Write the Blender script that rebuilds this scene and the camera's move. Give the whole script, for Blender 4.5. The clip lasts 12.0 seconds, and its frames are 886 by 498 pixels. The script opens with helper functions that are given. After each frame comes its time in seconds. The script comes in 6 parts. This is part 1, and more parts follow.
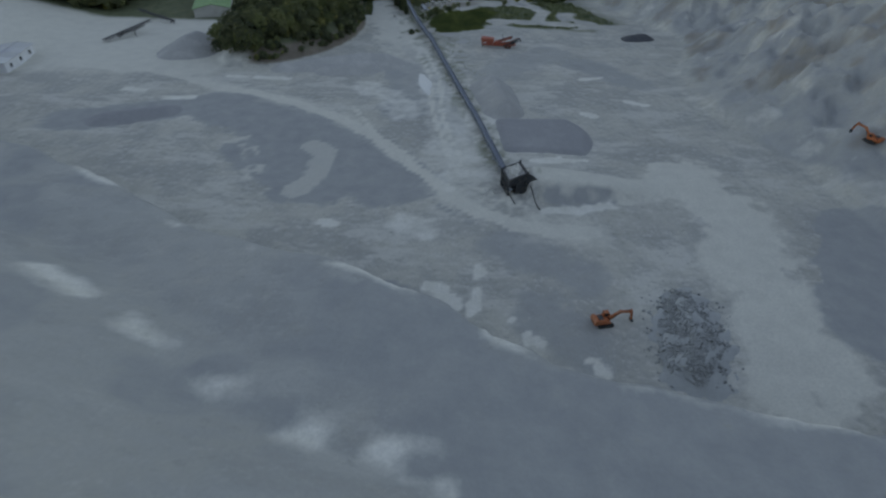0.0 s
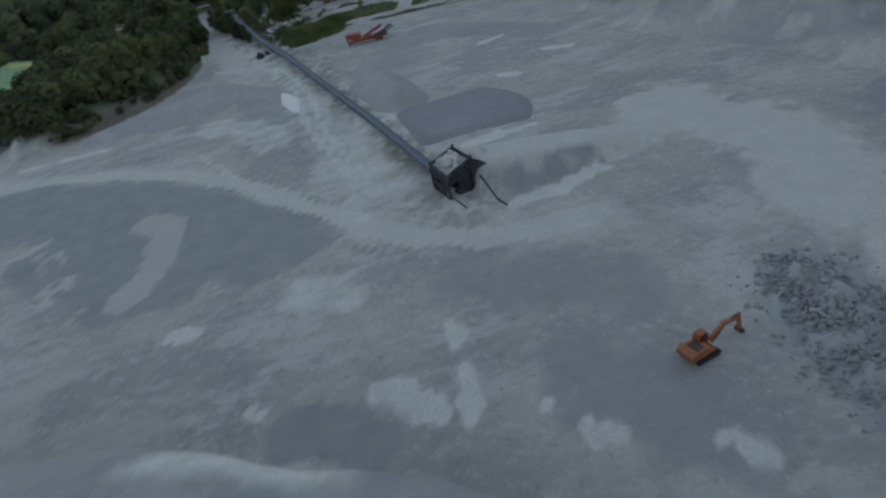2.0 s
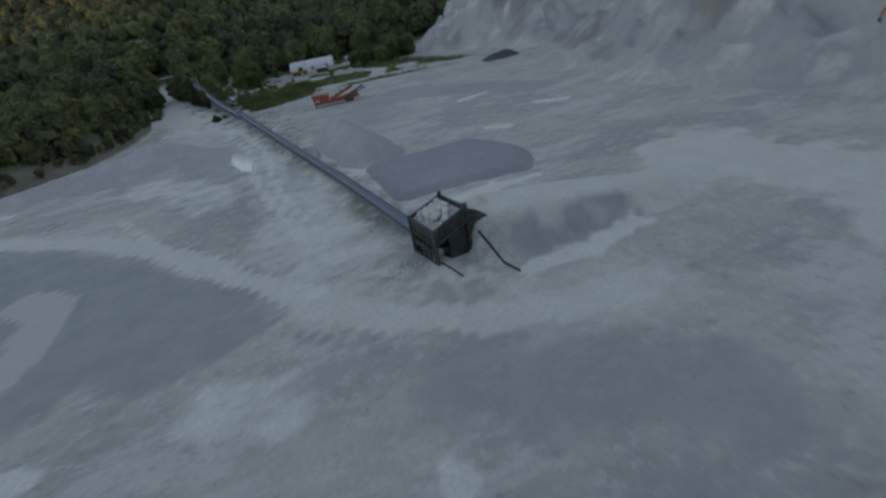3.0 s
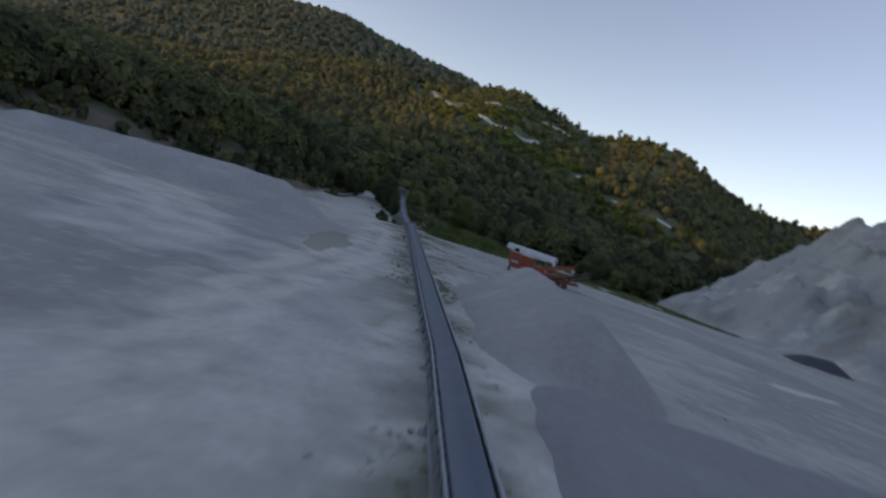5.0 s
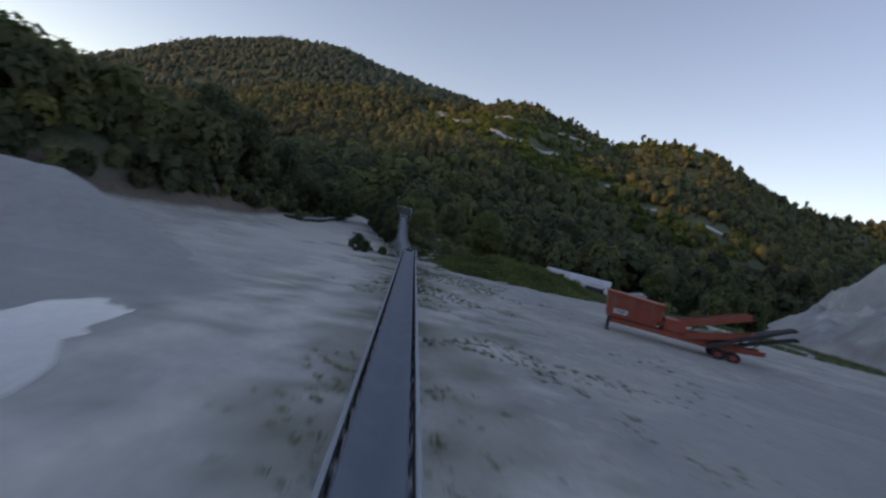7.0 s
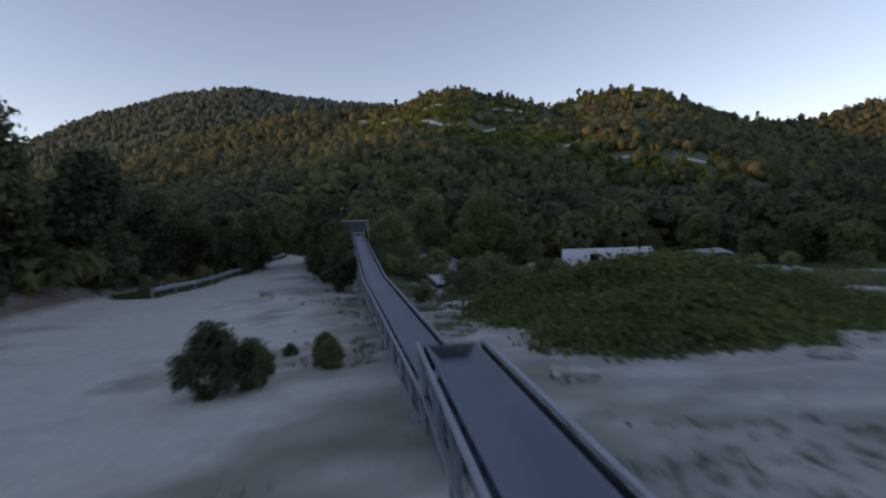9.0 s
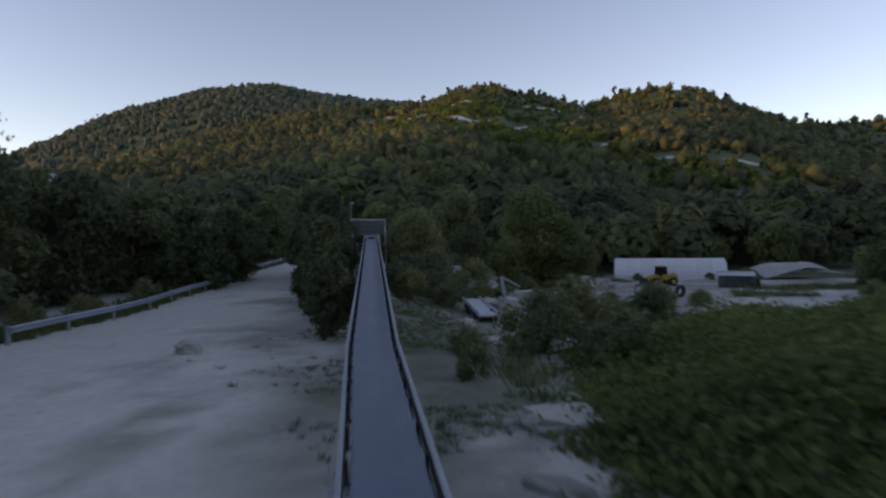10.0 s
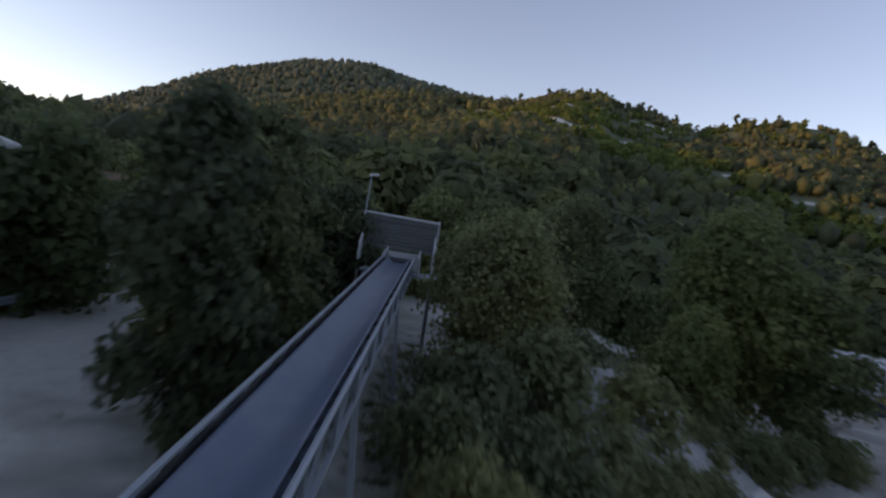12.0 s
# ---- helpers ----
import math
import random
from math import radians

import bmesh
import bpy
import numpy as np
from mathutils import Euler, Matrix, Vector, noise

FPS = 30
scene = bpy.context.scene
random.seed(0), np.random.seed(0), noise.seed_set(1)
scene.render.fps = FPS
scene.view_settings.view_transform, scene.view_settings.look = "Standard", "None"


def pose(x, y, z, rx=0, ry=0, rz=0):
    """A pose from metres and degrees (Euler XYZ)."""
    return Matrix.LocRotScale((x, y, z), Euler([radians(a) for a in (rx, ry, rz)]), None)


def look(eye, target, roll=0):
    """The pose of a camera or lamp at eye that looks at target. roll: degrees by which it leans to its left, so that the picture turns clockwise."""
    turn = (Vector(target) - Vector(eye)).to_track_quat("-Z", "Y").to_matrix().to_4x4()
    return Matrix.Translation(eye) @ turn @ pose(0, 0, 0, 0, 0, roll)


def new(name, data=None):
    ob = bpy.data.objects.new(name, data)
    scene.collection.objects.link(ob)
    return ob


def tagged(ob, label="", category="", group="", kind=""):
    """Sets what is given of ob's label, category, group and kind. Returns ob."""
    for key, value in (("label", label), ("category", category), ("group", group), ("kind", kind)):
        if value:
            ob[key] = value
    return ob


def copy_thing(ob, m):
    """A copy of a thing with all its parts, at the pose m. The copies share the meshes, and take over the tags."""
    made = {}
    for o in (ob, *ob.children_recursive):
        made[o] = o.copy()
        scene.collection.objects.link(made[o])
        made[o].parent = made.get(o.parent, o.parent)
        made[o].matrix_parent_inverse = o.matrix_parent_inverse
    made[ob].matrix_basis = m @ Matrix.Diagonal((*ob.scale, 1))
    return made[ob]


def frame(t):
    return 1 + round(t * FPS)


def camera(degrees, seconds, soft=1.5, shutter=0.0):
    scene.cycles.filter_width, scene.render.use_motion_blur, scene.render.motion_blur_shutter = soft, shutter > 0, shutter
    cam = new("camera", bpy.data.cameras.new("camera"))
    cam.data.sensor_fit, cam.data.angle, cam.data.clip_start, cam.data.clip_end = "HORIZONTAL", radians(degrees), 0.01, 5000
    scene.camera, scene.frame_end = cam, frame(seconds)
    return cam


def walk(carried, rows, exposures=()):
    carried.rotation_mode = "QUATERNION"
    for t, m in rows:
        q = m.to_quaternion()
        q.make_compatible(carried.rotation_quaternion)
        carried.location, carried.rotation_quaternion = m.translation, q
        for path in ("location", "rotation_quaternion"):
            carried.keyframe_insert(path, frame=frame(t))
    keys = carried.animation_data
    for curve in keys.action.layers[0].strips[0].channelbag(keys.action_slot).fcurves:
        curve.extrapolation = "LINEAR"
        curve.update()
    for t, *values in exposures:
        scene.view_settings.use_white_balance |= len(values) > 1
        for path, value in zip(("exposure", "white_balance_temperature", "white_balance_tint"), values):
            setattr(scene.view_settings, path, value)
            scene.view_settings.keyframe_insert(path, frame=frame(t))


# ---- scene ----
cam = camera(77.9, 12.0, soft=2.3, shutter=0.5)
PATH = [
    (0, (1.61, 17.88, 52.42), (0.60, 49.70, 28.20), 1.10),
    (0.5, (1.06, 24.62, 47.93), (0.99, 56.63, 23.94), -1.90),
    (1, (0.67, 32.48, 42.59), (1.76, 64.53, 18.68), -5.40),
    (1.5, (1.12, 40.53, 37.23), (3.30, 72.72, 13.59), -9.50),
    (2, (1.47, 48.86, 31.95), (5.38, 81.44, 9.08), -12.70),
    (2.5, (1.84, 56.68, 26.69), (7.76, 90.06, 5.48), -13.70),
    (3, (2.55, 65.22, 21.13), (9.92, 100.09, 2.96), -10.70),
    (3.5, (3.63, 73.47, 16.07), (10.53, 110.28, 2.02), -3.70),
    (3.7, (4.04, 77.57, 14.08), (10.18, 115.15, 1.82), 0.20),
    (5.3, (7.23, 127.92, 2.23), (0.89, 167.29, -0.85), 20.6),
    (5.5, (7.10, 132.00, 1.90), (-0.05, 171.25, -0.95), 21.25),
    (6, (6.35, 140.71, 1.04), (-1.68, 179.81, -1.61), 21.2),
    (6.5, (4.15, 150.13, 1.01), (-3.49, 189.31, -1.51), 18.4),
    (7, (0.91, 162.26, 0.56), (-5.58, 201.67, -1.64), 13.5),
    (7.2, (-0.35, 167.03, 0.17), (-6.36, 206.52, -1.91), 10.9),
    (8.8, (-9.86, 201.64, -1.18), (-13.17, 241.48, -2.53), -2.15),
    (9, (-10.38, 205.41, -1.05), (-13.90, 245.24, -2.35), -2.4),
    (9.5, (-11.97, 214.16, -0.70), (-16.11, 253.93, -1.99), -2.5),
    (10, (-13.41, 222.28, -0.62), (-18.63, 261.91, -1.82), -1.1),
    (10.5, (-14.68, 229.55, -0.74), (-21.17, 269.01, -1.78), 1.4),
    (11, (-16.40, 238.35, -0.56), (-24.21, 277.57, -1.61), 4.6),
    (11.5, (-18.20, 246.56, -0.13), (-27.19, 285.52, -1.26), 7.2),
    (12, (-20.19, 254.13, 0.65), (-30.20, 292.83, -0.79), 9.1),
]
LIGHT = [(0.0, 0.99, 15300, 31), (3.0, 0.98, 15300, 31), (3.7, 0.88, 14800, 32), (5.3, 0.56, 12400, 39), (9.0, 0.56, 12100, 41), (12.0, 0.66, 11900, 42)]
walk(cam, [(t, look(eye, target, roll)) for t, eye, target, roll in PATH], LIGHT)

# ---- sky, sun ----
SUN_FROM, SUN_UP = radians(-110), radians(3.95)  # bearing (clockwise from +y) and height of the low sun behind the quarry hill
world = bpy.data.worlds.new("evening_sky")
scene.world = world
world.use_nodes = True
wn = world.node_tree.nodes
sky = wn.new("ShaderNodeTexSky")
sky.sky_type, sky.sun_disc = "NISHITA", False
sky.sun_elevation, sky.sun_rotation = SUN_UP, SUN_FROM
sky.air_density, sky.dust_density, sky.ozone_density = 0.73, 0.0, 2.5
wn["Background"].inputs["Strength"].default_value = 0.365
world.node_tree.links.new(sky.outputs[0], wn["Background"].inputs["Color"])
sun_data = bpy.data.lights.new("sun", "SUN")
sun_data.energy, sun_data.angle, sun_data.color = 1.6, radians(2.0), (1.0, 0.70, 0.44)
sun = new("sun", sun_data)
to_sun = Vector((math.sin(SUN_FROM) * math.cos(SUN_UP), math.cos(SUN_FROM) * math.cos(SUN_UP), math.sin(SUN_UP)))
sun.matrix_world = Matrix.Translation(to_sun * 800) @ to_sun.to_track_quat("Z", "Y").to_matrix().to_4x4()

# ---- small maths ----
rng = np.random.default_rng(7)


def lattice(ix, iy, seed):
    h = (ix.astype(np.int64) * 374761393 + iy.astype(np.int64) * 668265263 + seed * 974634777) & 0xFFFFFFFF
    h = ((h ^ (h >> 13)) * 1274126177) & 0xFFFFFFFF
    return ((h ^ (h >> 16)) & 0xFFFF) / 65535.0


def smooth_noise(x, y, seed=0):
    x, y = np.asarray(x, float), np.asarray(y, float)
    ix, iy = np.floor(x), np.floor(y)
    fx, fy = x - ix, y - iy
    fx, fy = fx * fx * (3 - 2 * fx), fy * fy * (3 - 2 * fy)
    a, b = lattice(ix, iy, seed), lattice(ix + 1, iy, seed)
    c, d = lattice(ix, iy + 1, seed), lattice(ix + 1, iy + 1, seed)
    return (a + (b - a) * fx) * (1 - fy) + (c + (d - c) * fx) * fy - 0.5


def fbm(x, y, size, octaves=4, seed=0, fall=0.5):
    total, amp = 0.0, 1.0
    for k in range(octaves):
        total = total + amp * smooth_noise(x / size * 2**k, y / size * 2**k, seed + k)
        amp *= fall
    return total


def step(a, b, v):
    t = np.clip((v - a) / (b - a), 0, 1)
    return t * t * (3 - 2 * t)


def to_line(x, y, pts):
    """Distance to a polyline, and the height along it where its points have one."""
    best, high = np.full(np.shape(x), 1e9), np.zeros(np.shape(x))
    for p, q in zip(pts[:-1], pts[1:]):
        ax, ay, dx, dy = p[0], p[1], q[0] - p[0], q[1] - p[1]
        t = np.clip(((x - ax) * dx + (y - ay) * dy) / (dx * dx + dy * dy), 0, 1)
        d = np.hypot(x - ax - t * dx, y - ay - t * dy)
        near = d < best
        best = np.where(near, d, best)
        if len(p) > 2:
            high = np.where(near, p[2] + t * (q[2] - p[2]), high)
    return best, high


# ---- the lie of the land ----
BENCH_TOP = [(-124.2, 104.3), (-76.8, 80.6), (-34.1, 56.1), (-20.6, 47.8), (-11.9, 43.8), (-4.4, 42.6), (0.7, 40.7), (4.8, 35.5), (11.8, 22.1), (19.7, 6.3), (33.9, -9.5), (73.4, -30.1)]
BENCH_LOW = [(-200, 150), (-120, 120), (-76, 101), (-64, 96.5), (-49.5, 87), (-38, 79.5), (-28.5, 73.5), (-21.5, 70.3), (-13.5, 68.5), (-6, 65.5), (-1.2, 63), (3, 60.7), (6, 57.5), (10, 55.8), (12.5, 53.4), (17.5, 51), (25, 50.8), (33, 49.8), (45, 47), (90, 36)]
EAST_TOE = [(-60, 92), (40, 86), (95, 79), (115, 75), (135, 70), (150, 66), (165, 64), (185, 67), (205, 73), (224, 77), (250, 69), (282, 60), (318, 62), (350, 80), (400, 120), (520, 180)]
FOOT = [(-400, 100), (-300, 150), (-150, 250), (-110, 300), (-60, 316), (-20, 332), (30, 342), (60, 350), (100, 385), (150, 420), (300, 450), (700, 470)]
RIDGE = [(-620, 30), (-520, 44), (-427, 66), (-350, 90), (-287, 108), (-240, 117), (-193, 121), (-138, 117), (-93, 122), (-49, 137), (24, 129), (50, 119), (81, 128), (111, 133), (146, 130), (204, 102), (251, 94), (289, 94), (330, 104), (450, 110), (800, 100)]
FAR_TOP = [(-1500, 20), (-1180, 50), (-956, 128), (-797, 196), (-682, 242), (-560, 264), (-439, 270), (-364, 250), (-200, 222), (100, 160), (600, 120)]
RAMP = [(17.0, 110.9, 1.0), (20, 111.2, 0.7), (30, 112, -1.0), (42, 113.5, -3.4)]


def along(v, table):
    return np.interp(v, [p[0] for p in table], [p[1] for p in table])


NEAR = 0.93  # the quarry floor south of y = 215 is drawn in towards that line


def plan(x, y):
    """Plan co-ordinates of the quarry floor for a place in the world."""
    w = np.clip((215 - y) / 65, 0, 1) * (1 / NEAR - 1)
    return x * (1 + w), 215 - (215 - y) * (1 + w)


def valley(x, y):
    """The quarry floor and the valley without its hills."""
    z = -3.3 - 0.0135 * np.clip(y - 100, 0, 150) - 0.02 * np.clip(95 - y, 0, 40)
    east = step(-27, -14, x)
    z = z - east * 0.05 * np.clip(y - 228, 0, 102) + (1 - east) * 0.016 * np.clip(y - 250, 0, 70)
    z = z - 1.1 * np.exp(-(((x + 34) / 26) ** 2 + ((y - 110) / 22) ** 2))
    return z


def island(x, y):
    """How far inside the wooded knoll, 0 to 1 and above."""
    dx = x + 65 - 0.15 * (y - 212)
    return 1.1 - ((dx / np.where(dx < 0, 12.5, 27)) ** 2 + ((y - 217) / 38) ** 2)


POOL = [(-7.9, 162), (-10.6, 176)]  # shallow slurry pool beside the conveyor


def land(x, y):
    wx, wy = np.asarray(x, float), np.asarray(y, float)
    x, y = plan(wx, wy)
    rough = fbm(x, y, 9, 4, 3)
    z = valley(x, y) + 1.3 * np.exp(-(((wx - 8) / 17) ** 2 + ((wy - 104) / 12) ** 2))
    d, top = to_line(wx, wy, RAMP)
    z = np.maximum(z, top - 0.8 * np.clip(d - 2.5 + 0.5 * fbm(x, y, 5, 3, 17), 0, None) - 3.0 * np.clip(14.9 - wx, 0, None))
    z = z + 0.35 * fbm(x, y, 22, 3, 11) + 0.12 * fbm(x, y, 2.6, 2, 5)
    z = z + 6.8 * np.clip(island(x, y), 0, 1) ** 0.7 * (1 + 0.3 * fbm(x, y, 12, 3, 8))
    # the stepped quarry hill under the start of the flight
    wob = 3.2 * fbm(x, y, 13, 4, 21)
    d1 = wy - along(wx, BENCH_TOP) + wob
    d2 = wy - along(wx, BENCH_LOW) + 0.8 * wob
    up = np.clip(-d1, 0, None)
    # the high ground behind is unseen, raised to keep low sun off the valley
    crown = 32.0 + 0.19 * up + 0.16 * np.clip(up - 40, 0, 240) - 0.1 * np.clip(up - 320, 0, None) + 1.4 * rough
    crown = crown + 34 * step(80, -420, x) * step(60, 250, up)
    bench = 12.6 - 0.07 * np.clip(d1, 0, 30) - 3.0 * step(-14, -42, wx) + 1.3 * rough
    z = np.where(d2 < 9, bench + (z - bench) * step(0, 8.5, d2), z)
    # a slope rather than a wall leads up from the bench
    crown = np.minimum(crown, 13.0 + 0.66 * up + 0.9 * rough)
    run = 8.0
    z = np.where(d1 < run + 1, crown + (z - crown) * step(-0.5, run, d1), z)
    # eastern rock face
    e = wx - along(wy, EAST_TOE) + 5 * fbm(x, y, 30, 4, 31)
    rise = 0.6 * np.clip(e, 0, 60) + 0.14 * np.clip(e - 60, 0, 400)
    gully = np.abs(fbm(x, y * 0.6, 26, 4, 41))
    ledge = 1 - step(0.1, 0.5, np.hypot((wx - 91) / 16, (wy - 124) / 12))
    rise = rise + np.clip(e / 14, 0, 1) * (-8.5 * gully + 3.4 + 3.2 * fbm(x, y, 6, 4, 44, 0.6) - 5.2 * np.abs(fbm(x, y * 0.8, 11, 4, 45, 0.6))) * (1 - 0.7 * ledge)
    rise = np.clip(rise, 0, None) * step(-90, 20, y) * (1 + 0.45 * step(225, 290, wy))
    # wooded mountain across the valley, and the high one behind it
    foot = along(x, FOOT)
    s = np.clip((y - foot) / (735 - foot), 0, None)
    top = along(x, RIDGE)
    bend = 1.22 + 0.9 * step(-70, -230, x) + 0.35 * step(150, 260, x)
    face = np.where(s < 1, np.clip(s, 0, 1) ** bend, 1 - 0.55 * (s - 1))
    near = (top + 2) * np.clip(face, 0, 1) + 13 * np.clip(4 * s, 0, 1) * step(1.6, 0.9, s) * fbm(x, y * 0.7, 95, 4, 51) * step(1.05, 0.7, s)
    f = np.clip((y - 760) / 470, 0, None)
    high = (along(x, FAR_TOP) + 9) * np.where(f < 1, np.sin(np.clip(f, 0, 1) * math.pi / 2) ** 1.3, np.clip(1 - 0.3 * (f - 1), 0, 1)) + 9 * np.clip(f, 0, 1) * fbm(x, y, 130, 4, 61)
    z = z + np.maximum(rise * step(700, 430, y), np.clip(np.maximum(near, high), 0, None))
    pool, _ = to_line(wx, wy, POOL)
    z = z + (-4.14 - z) * step(5.0, 2.6, pool)
    west = np.clip(-135 - x, 0, 500) * step(20, 120, y) * step(foot + 60, foot - 20, y)
    z = z + 0.22 * west
    return z


def land_at(x, y):
    return float(land(np.array([x]), np.array([y]))[0])


# ---- materials ----
def material(name, rough=0.8, metal=0.0):
    m = bpy.data.materials.new(name)
    m.use_nodes = True
    b = m.node_tree.nodes["Principled BSDF"]
    b.inputs["Roughness"].default_value, b.inputs["Metallic"].default_value = rough, metal
    return m, m.node_tree, b


def noise_node(tree, size, detail=5.0, rough=0.6, stretch=None):
    n = tree.nodes.new("ShaderNodeTexNoise")
    n.inputs["Scale"].default_value, n.inputs["Detail"].default_value, n.inputs["Roughness"].default_value = 1.0 / size, detail, rough
    g = tree.nodes.new("ShaderNodeNewGeometry")
    src = g.outputs["Position"]
    if stretch:
        mp = tree.nodes.new("ShaderNodeMapping")
        mp.inputs["Scale"].default_value = stretch
        tree.links.new(src, mp.inputs["Vector"])
        src = mp.outputs["Vector"]
    tree.links.new(src, n.inputs["Vector"])
    return n.outputs["Fac"]


def ramp_node(tree, fac, stops):
    r = tree.nodes.new("ShaderNodeValToRGB")
    r.color_ramp.elements[0].position, r.color_ramp.elements[0].color = stops[0][0], (*stops[0][1], 1)
    r.color_ramp.elements[1].position, r.color_ramp.elements[1].color = stops[-1][0], (*stops[-1][1], 1)
    for p, c in stops[1:-1]:
        r.color_ramp.elements.new(p).color = (*c, 1)
    tree.links.new(fac, r.inputs["Fac"])
    return r.outputs["Color"]


def mix_node(tree, fac, a, b, blend="MIX"):
    m = tree.nodes.new("ShaderNodeMix")
    m.data_type, m.blend_type = "RGBA", blend
    for value, slot in ((fac, 0), (a, 6), (b, 7)):
        if isinstance(value, (int, float)):
            m.inputs[slot].default_value = value
        elif isinstance(value, tuple):
            m.inputs[slot].default_value = (*value, 1)
        else:
            tree.links.new(value, m.inputs[slot])
    return m.outputs[2]


def bump_node(tree, bsdf, fac, strength, distance):
    b = tree.nodes.new("ShaderNodeBump")
    b.inputs["Strength"].default_value, b.inputs["Distance"].default_value = strength, distance
    tree.links.new(fac, b.inputs["Height"])
    tree.links.new(b.outputs["Normal"], bsdf.inputs["Normal"])


def attribute(tree, name):
    a = tree.nodes.new("ShaderNodeAttribute")
    a.attribute_name = name
    return a.outputs["Fac"]


def worn(name, colour, rough=0.6, metal=0.0, grime=(0.25, 0.24, 0.22), amount=0.55, size=0.6, bump=0.15):
    """Paint, metal, concrete or stone of one colour with grain, dust and dirt at two scales."""
    m, tree, b = material(name, rough, metal)
    big, fine = noise_node(tree, size), noise_node(tree, size / 9, 3)
    info = tree.nodes.new("ShaderNodeObjectInfo")
    tone = ramp_node(tree, info.outputs["Random"], ((0, tuple(0.86 * c for c in colour)), (1, tuple(min(1, 1.12 * c) for c in colour))))
    c = mix_node(tree, ramp_node(tree, fine, ((0.35, (0, 0, 0)), (0.7, (0.35,) * 3))), tone, tuple(0.6 * v for v in colour))
    c = mix_node(tree, ramp_node(tree, big, ((0.48, (0, 0, 0)), (0.75, (amount,) * 3))), c, grime)
    tree.links.new(c, b.inputs["Base Color"])
    bump_node(tree, b, fine, bump, 0.02)
    return m


def foliage(name, dark, light, rough=0.65, toned=False):
    m, tree, b = material(name, rough)
    b.inputs["Specular IOR Level"].default_value = 0.25
    geo = tree.nodes.new("ShaderNodeNewGeometry")
    info = tree.nodes.new("ShaderNodeObjectInfo")
    leaf = ramp_node(tree, geo.outputs["Random Per Island"], ((0, dark), (1, light)))
    patch = ramp_node(tree, noise_node(tree, 7.0, 3), ((0.35, (0.62, 0.70, 0.62)), (0.68, (1.25, 1.2, 1.0))))
    one = ramp_node(tree, info.outputs["Random"], ((0, (0.75, 0.82, 0.8)), (0.5, (1.0, 1.0, 0.9)), (1, (1.25, 1.15, 0.9))))
    c = mix_node(tree, 1.0, mix_node(tree, 1.0, leaf, patch, "MULTIPLY"), one, "MULTIPLY")
    if toned:  # each tree of a wood has its own tone
        c = mix_node(tree, 1.0, c, ramp_node(tree, attribute(tree, "tone"), ((0, (0.5, 0.55, 0.6)), (0.45, (0.9, 0.95, 0.95)), (0.8, (1.2, 1.25, 1.0)), (1, (1.45, 1.3, 0.95)))), "MULTIPLY")
    tree.links.new(c, b.inputs["Base Color"])
    # leaves let some light through
    thin, both = tree.nodes.new("ShaderNodeBsdfTranslucent"), tree.nodes.new("ShaderNodeMixShader")
    tree.links.new(c, thin.inputs["Color"])
    both.inputs[0].default_value = 0.5
    tree.links.new(b.outputs[0], both.inputs[1])
    tree.links.new(thin.outputs[0], both.inputs[2])
    tree.links.new(both.outputs[0], tree.nodes["Material Output"].inputs["Surface"])
    return m


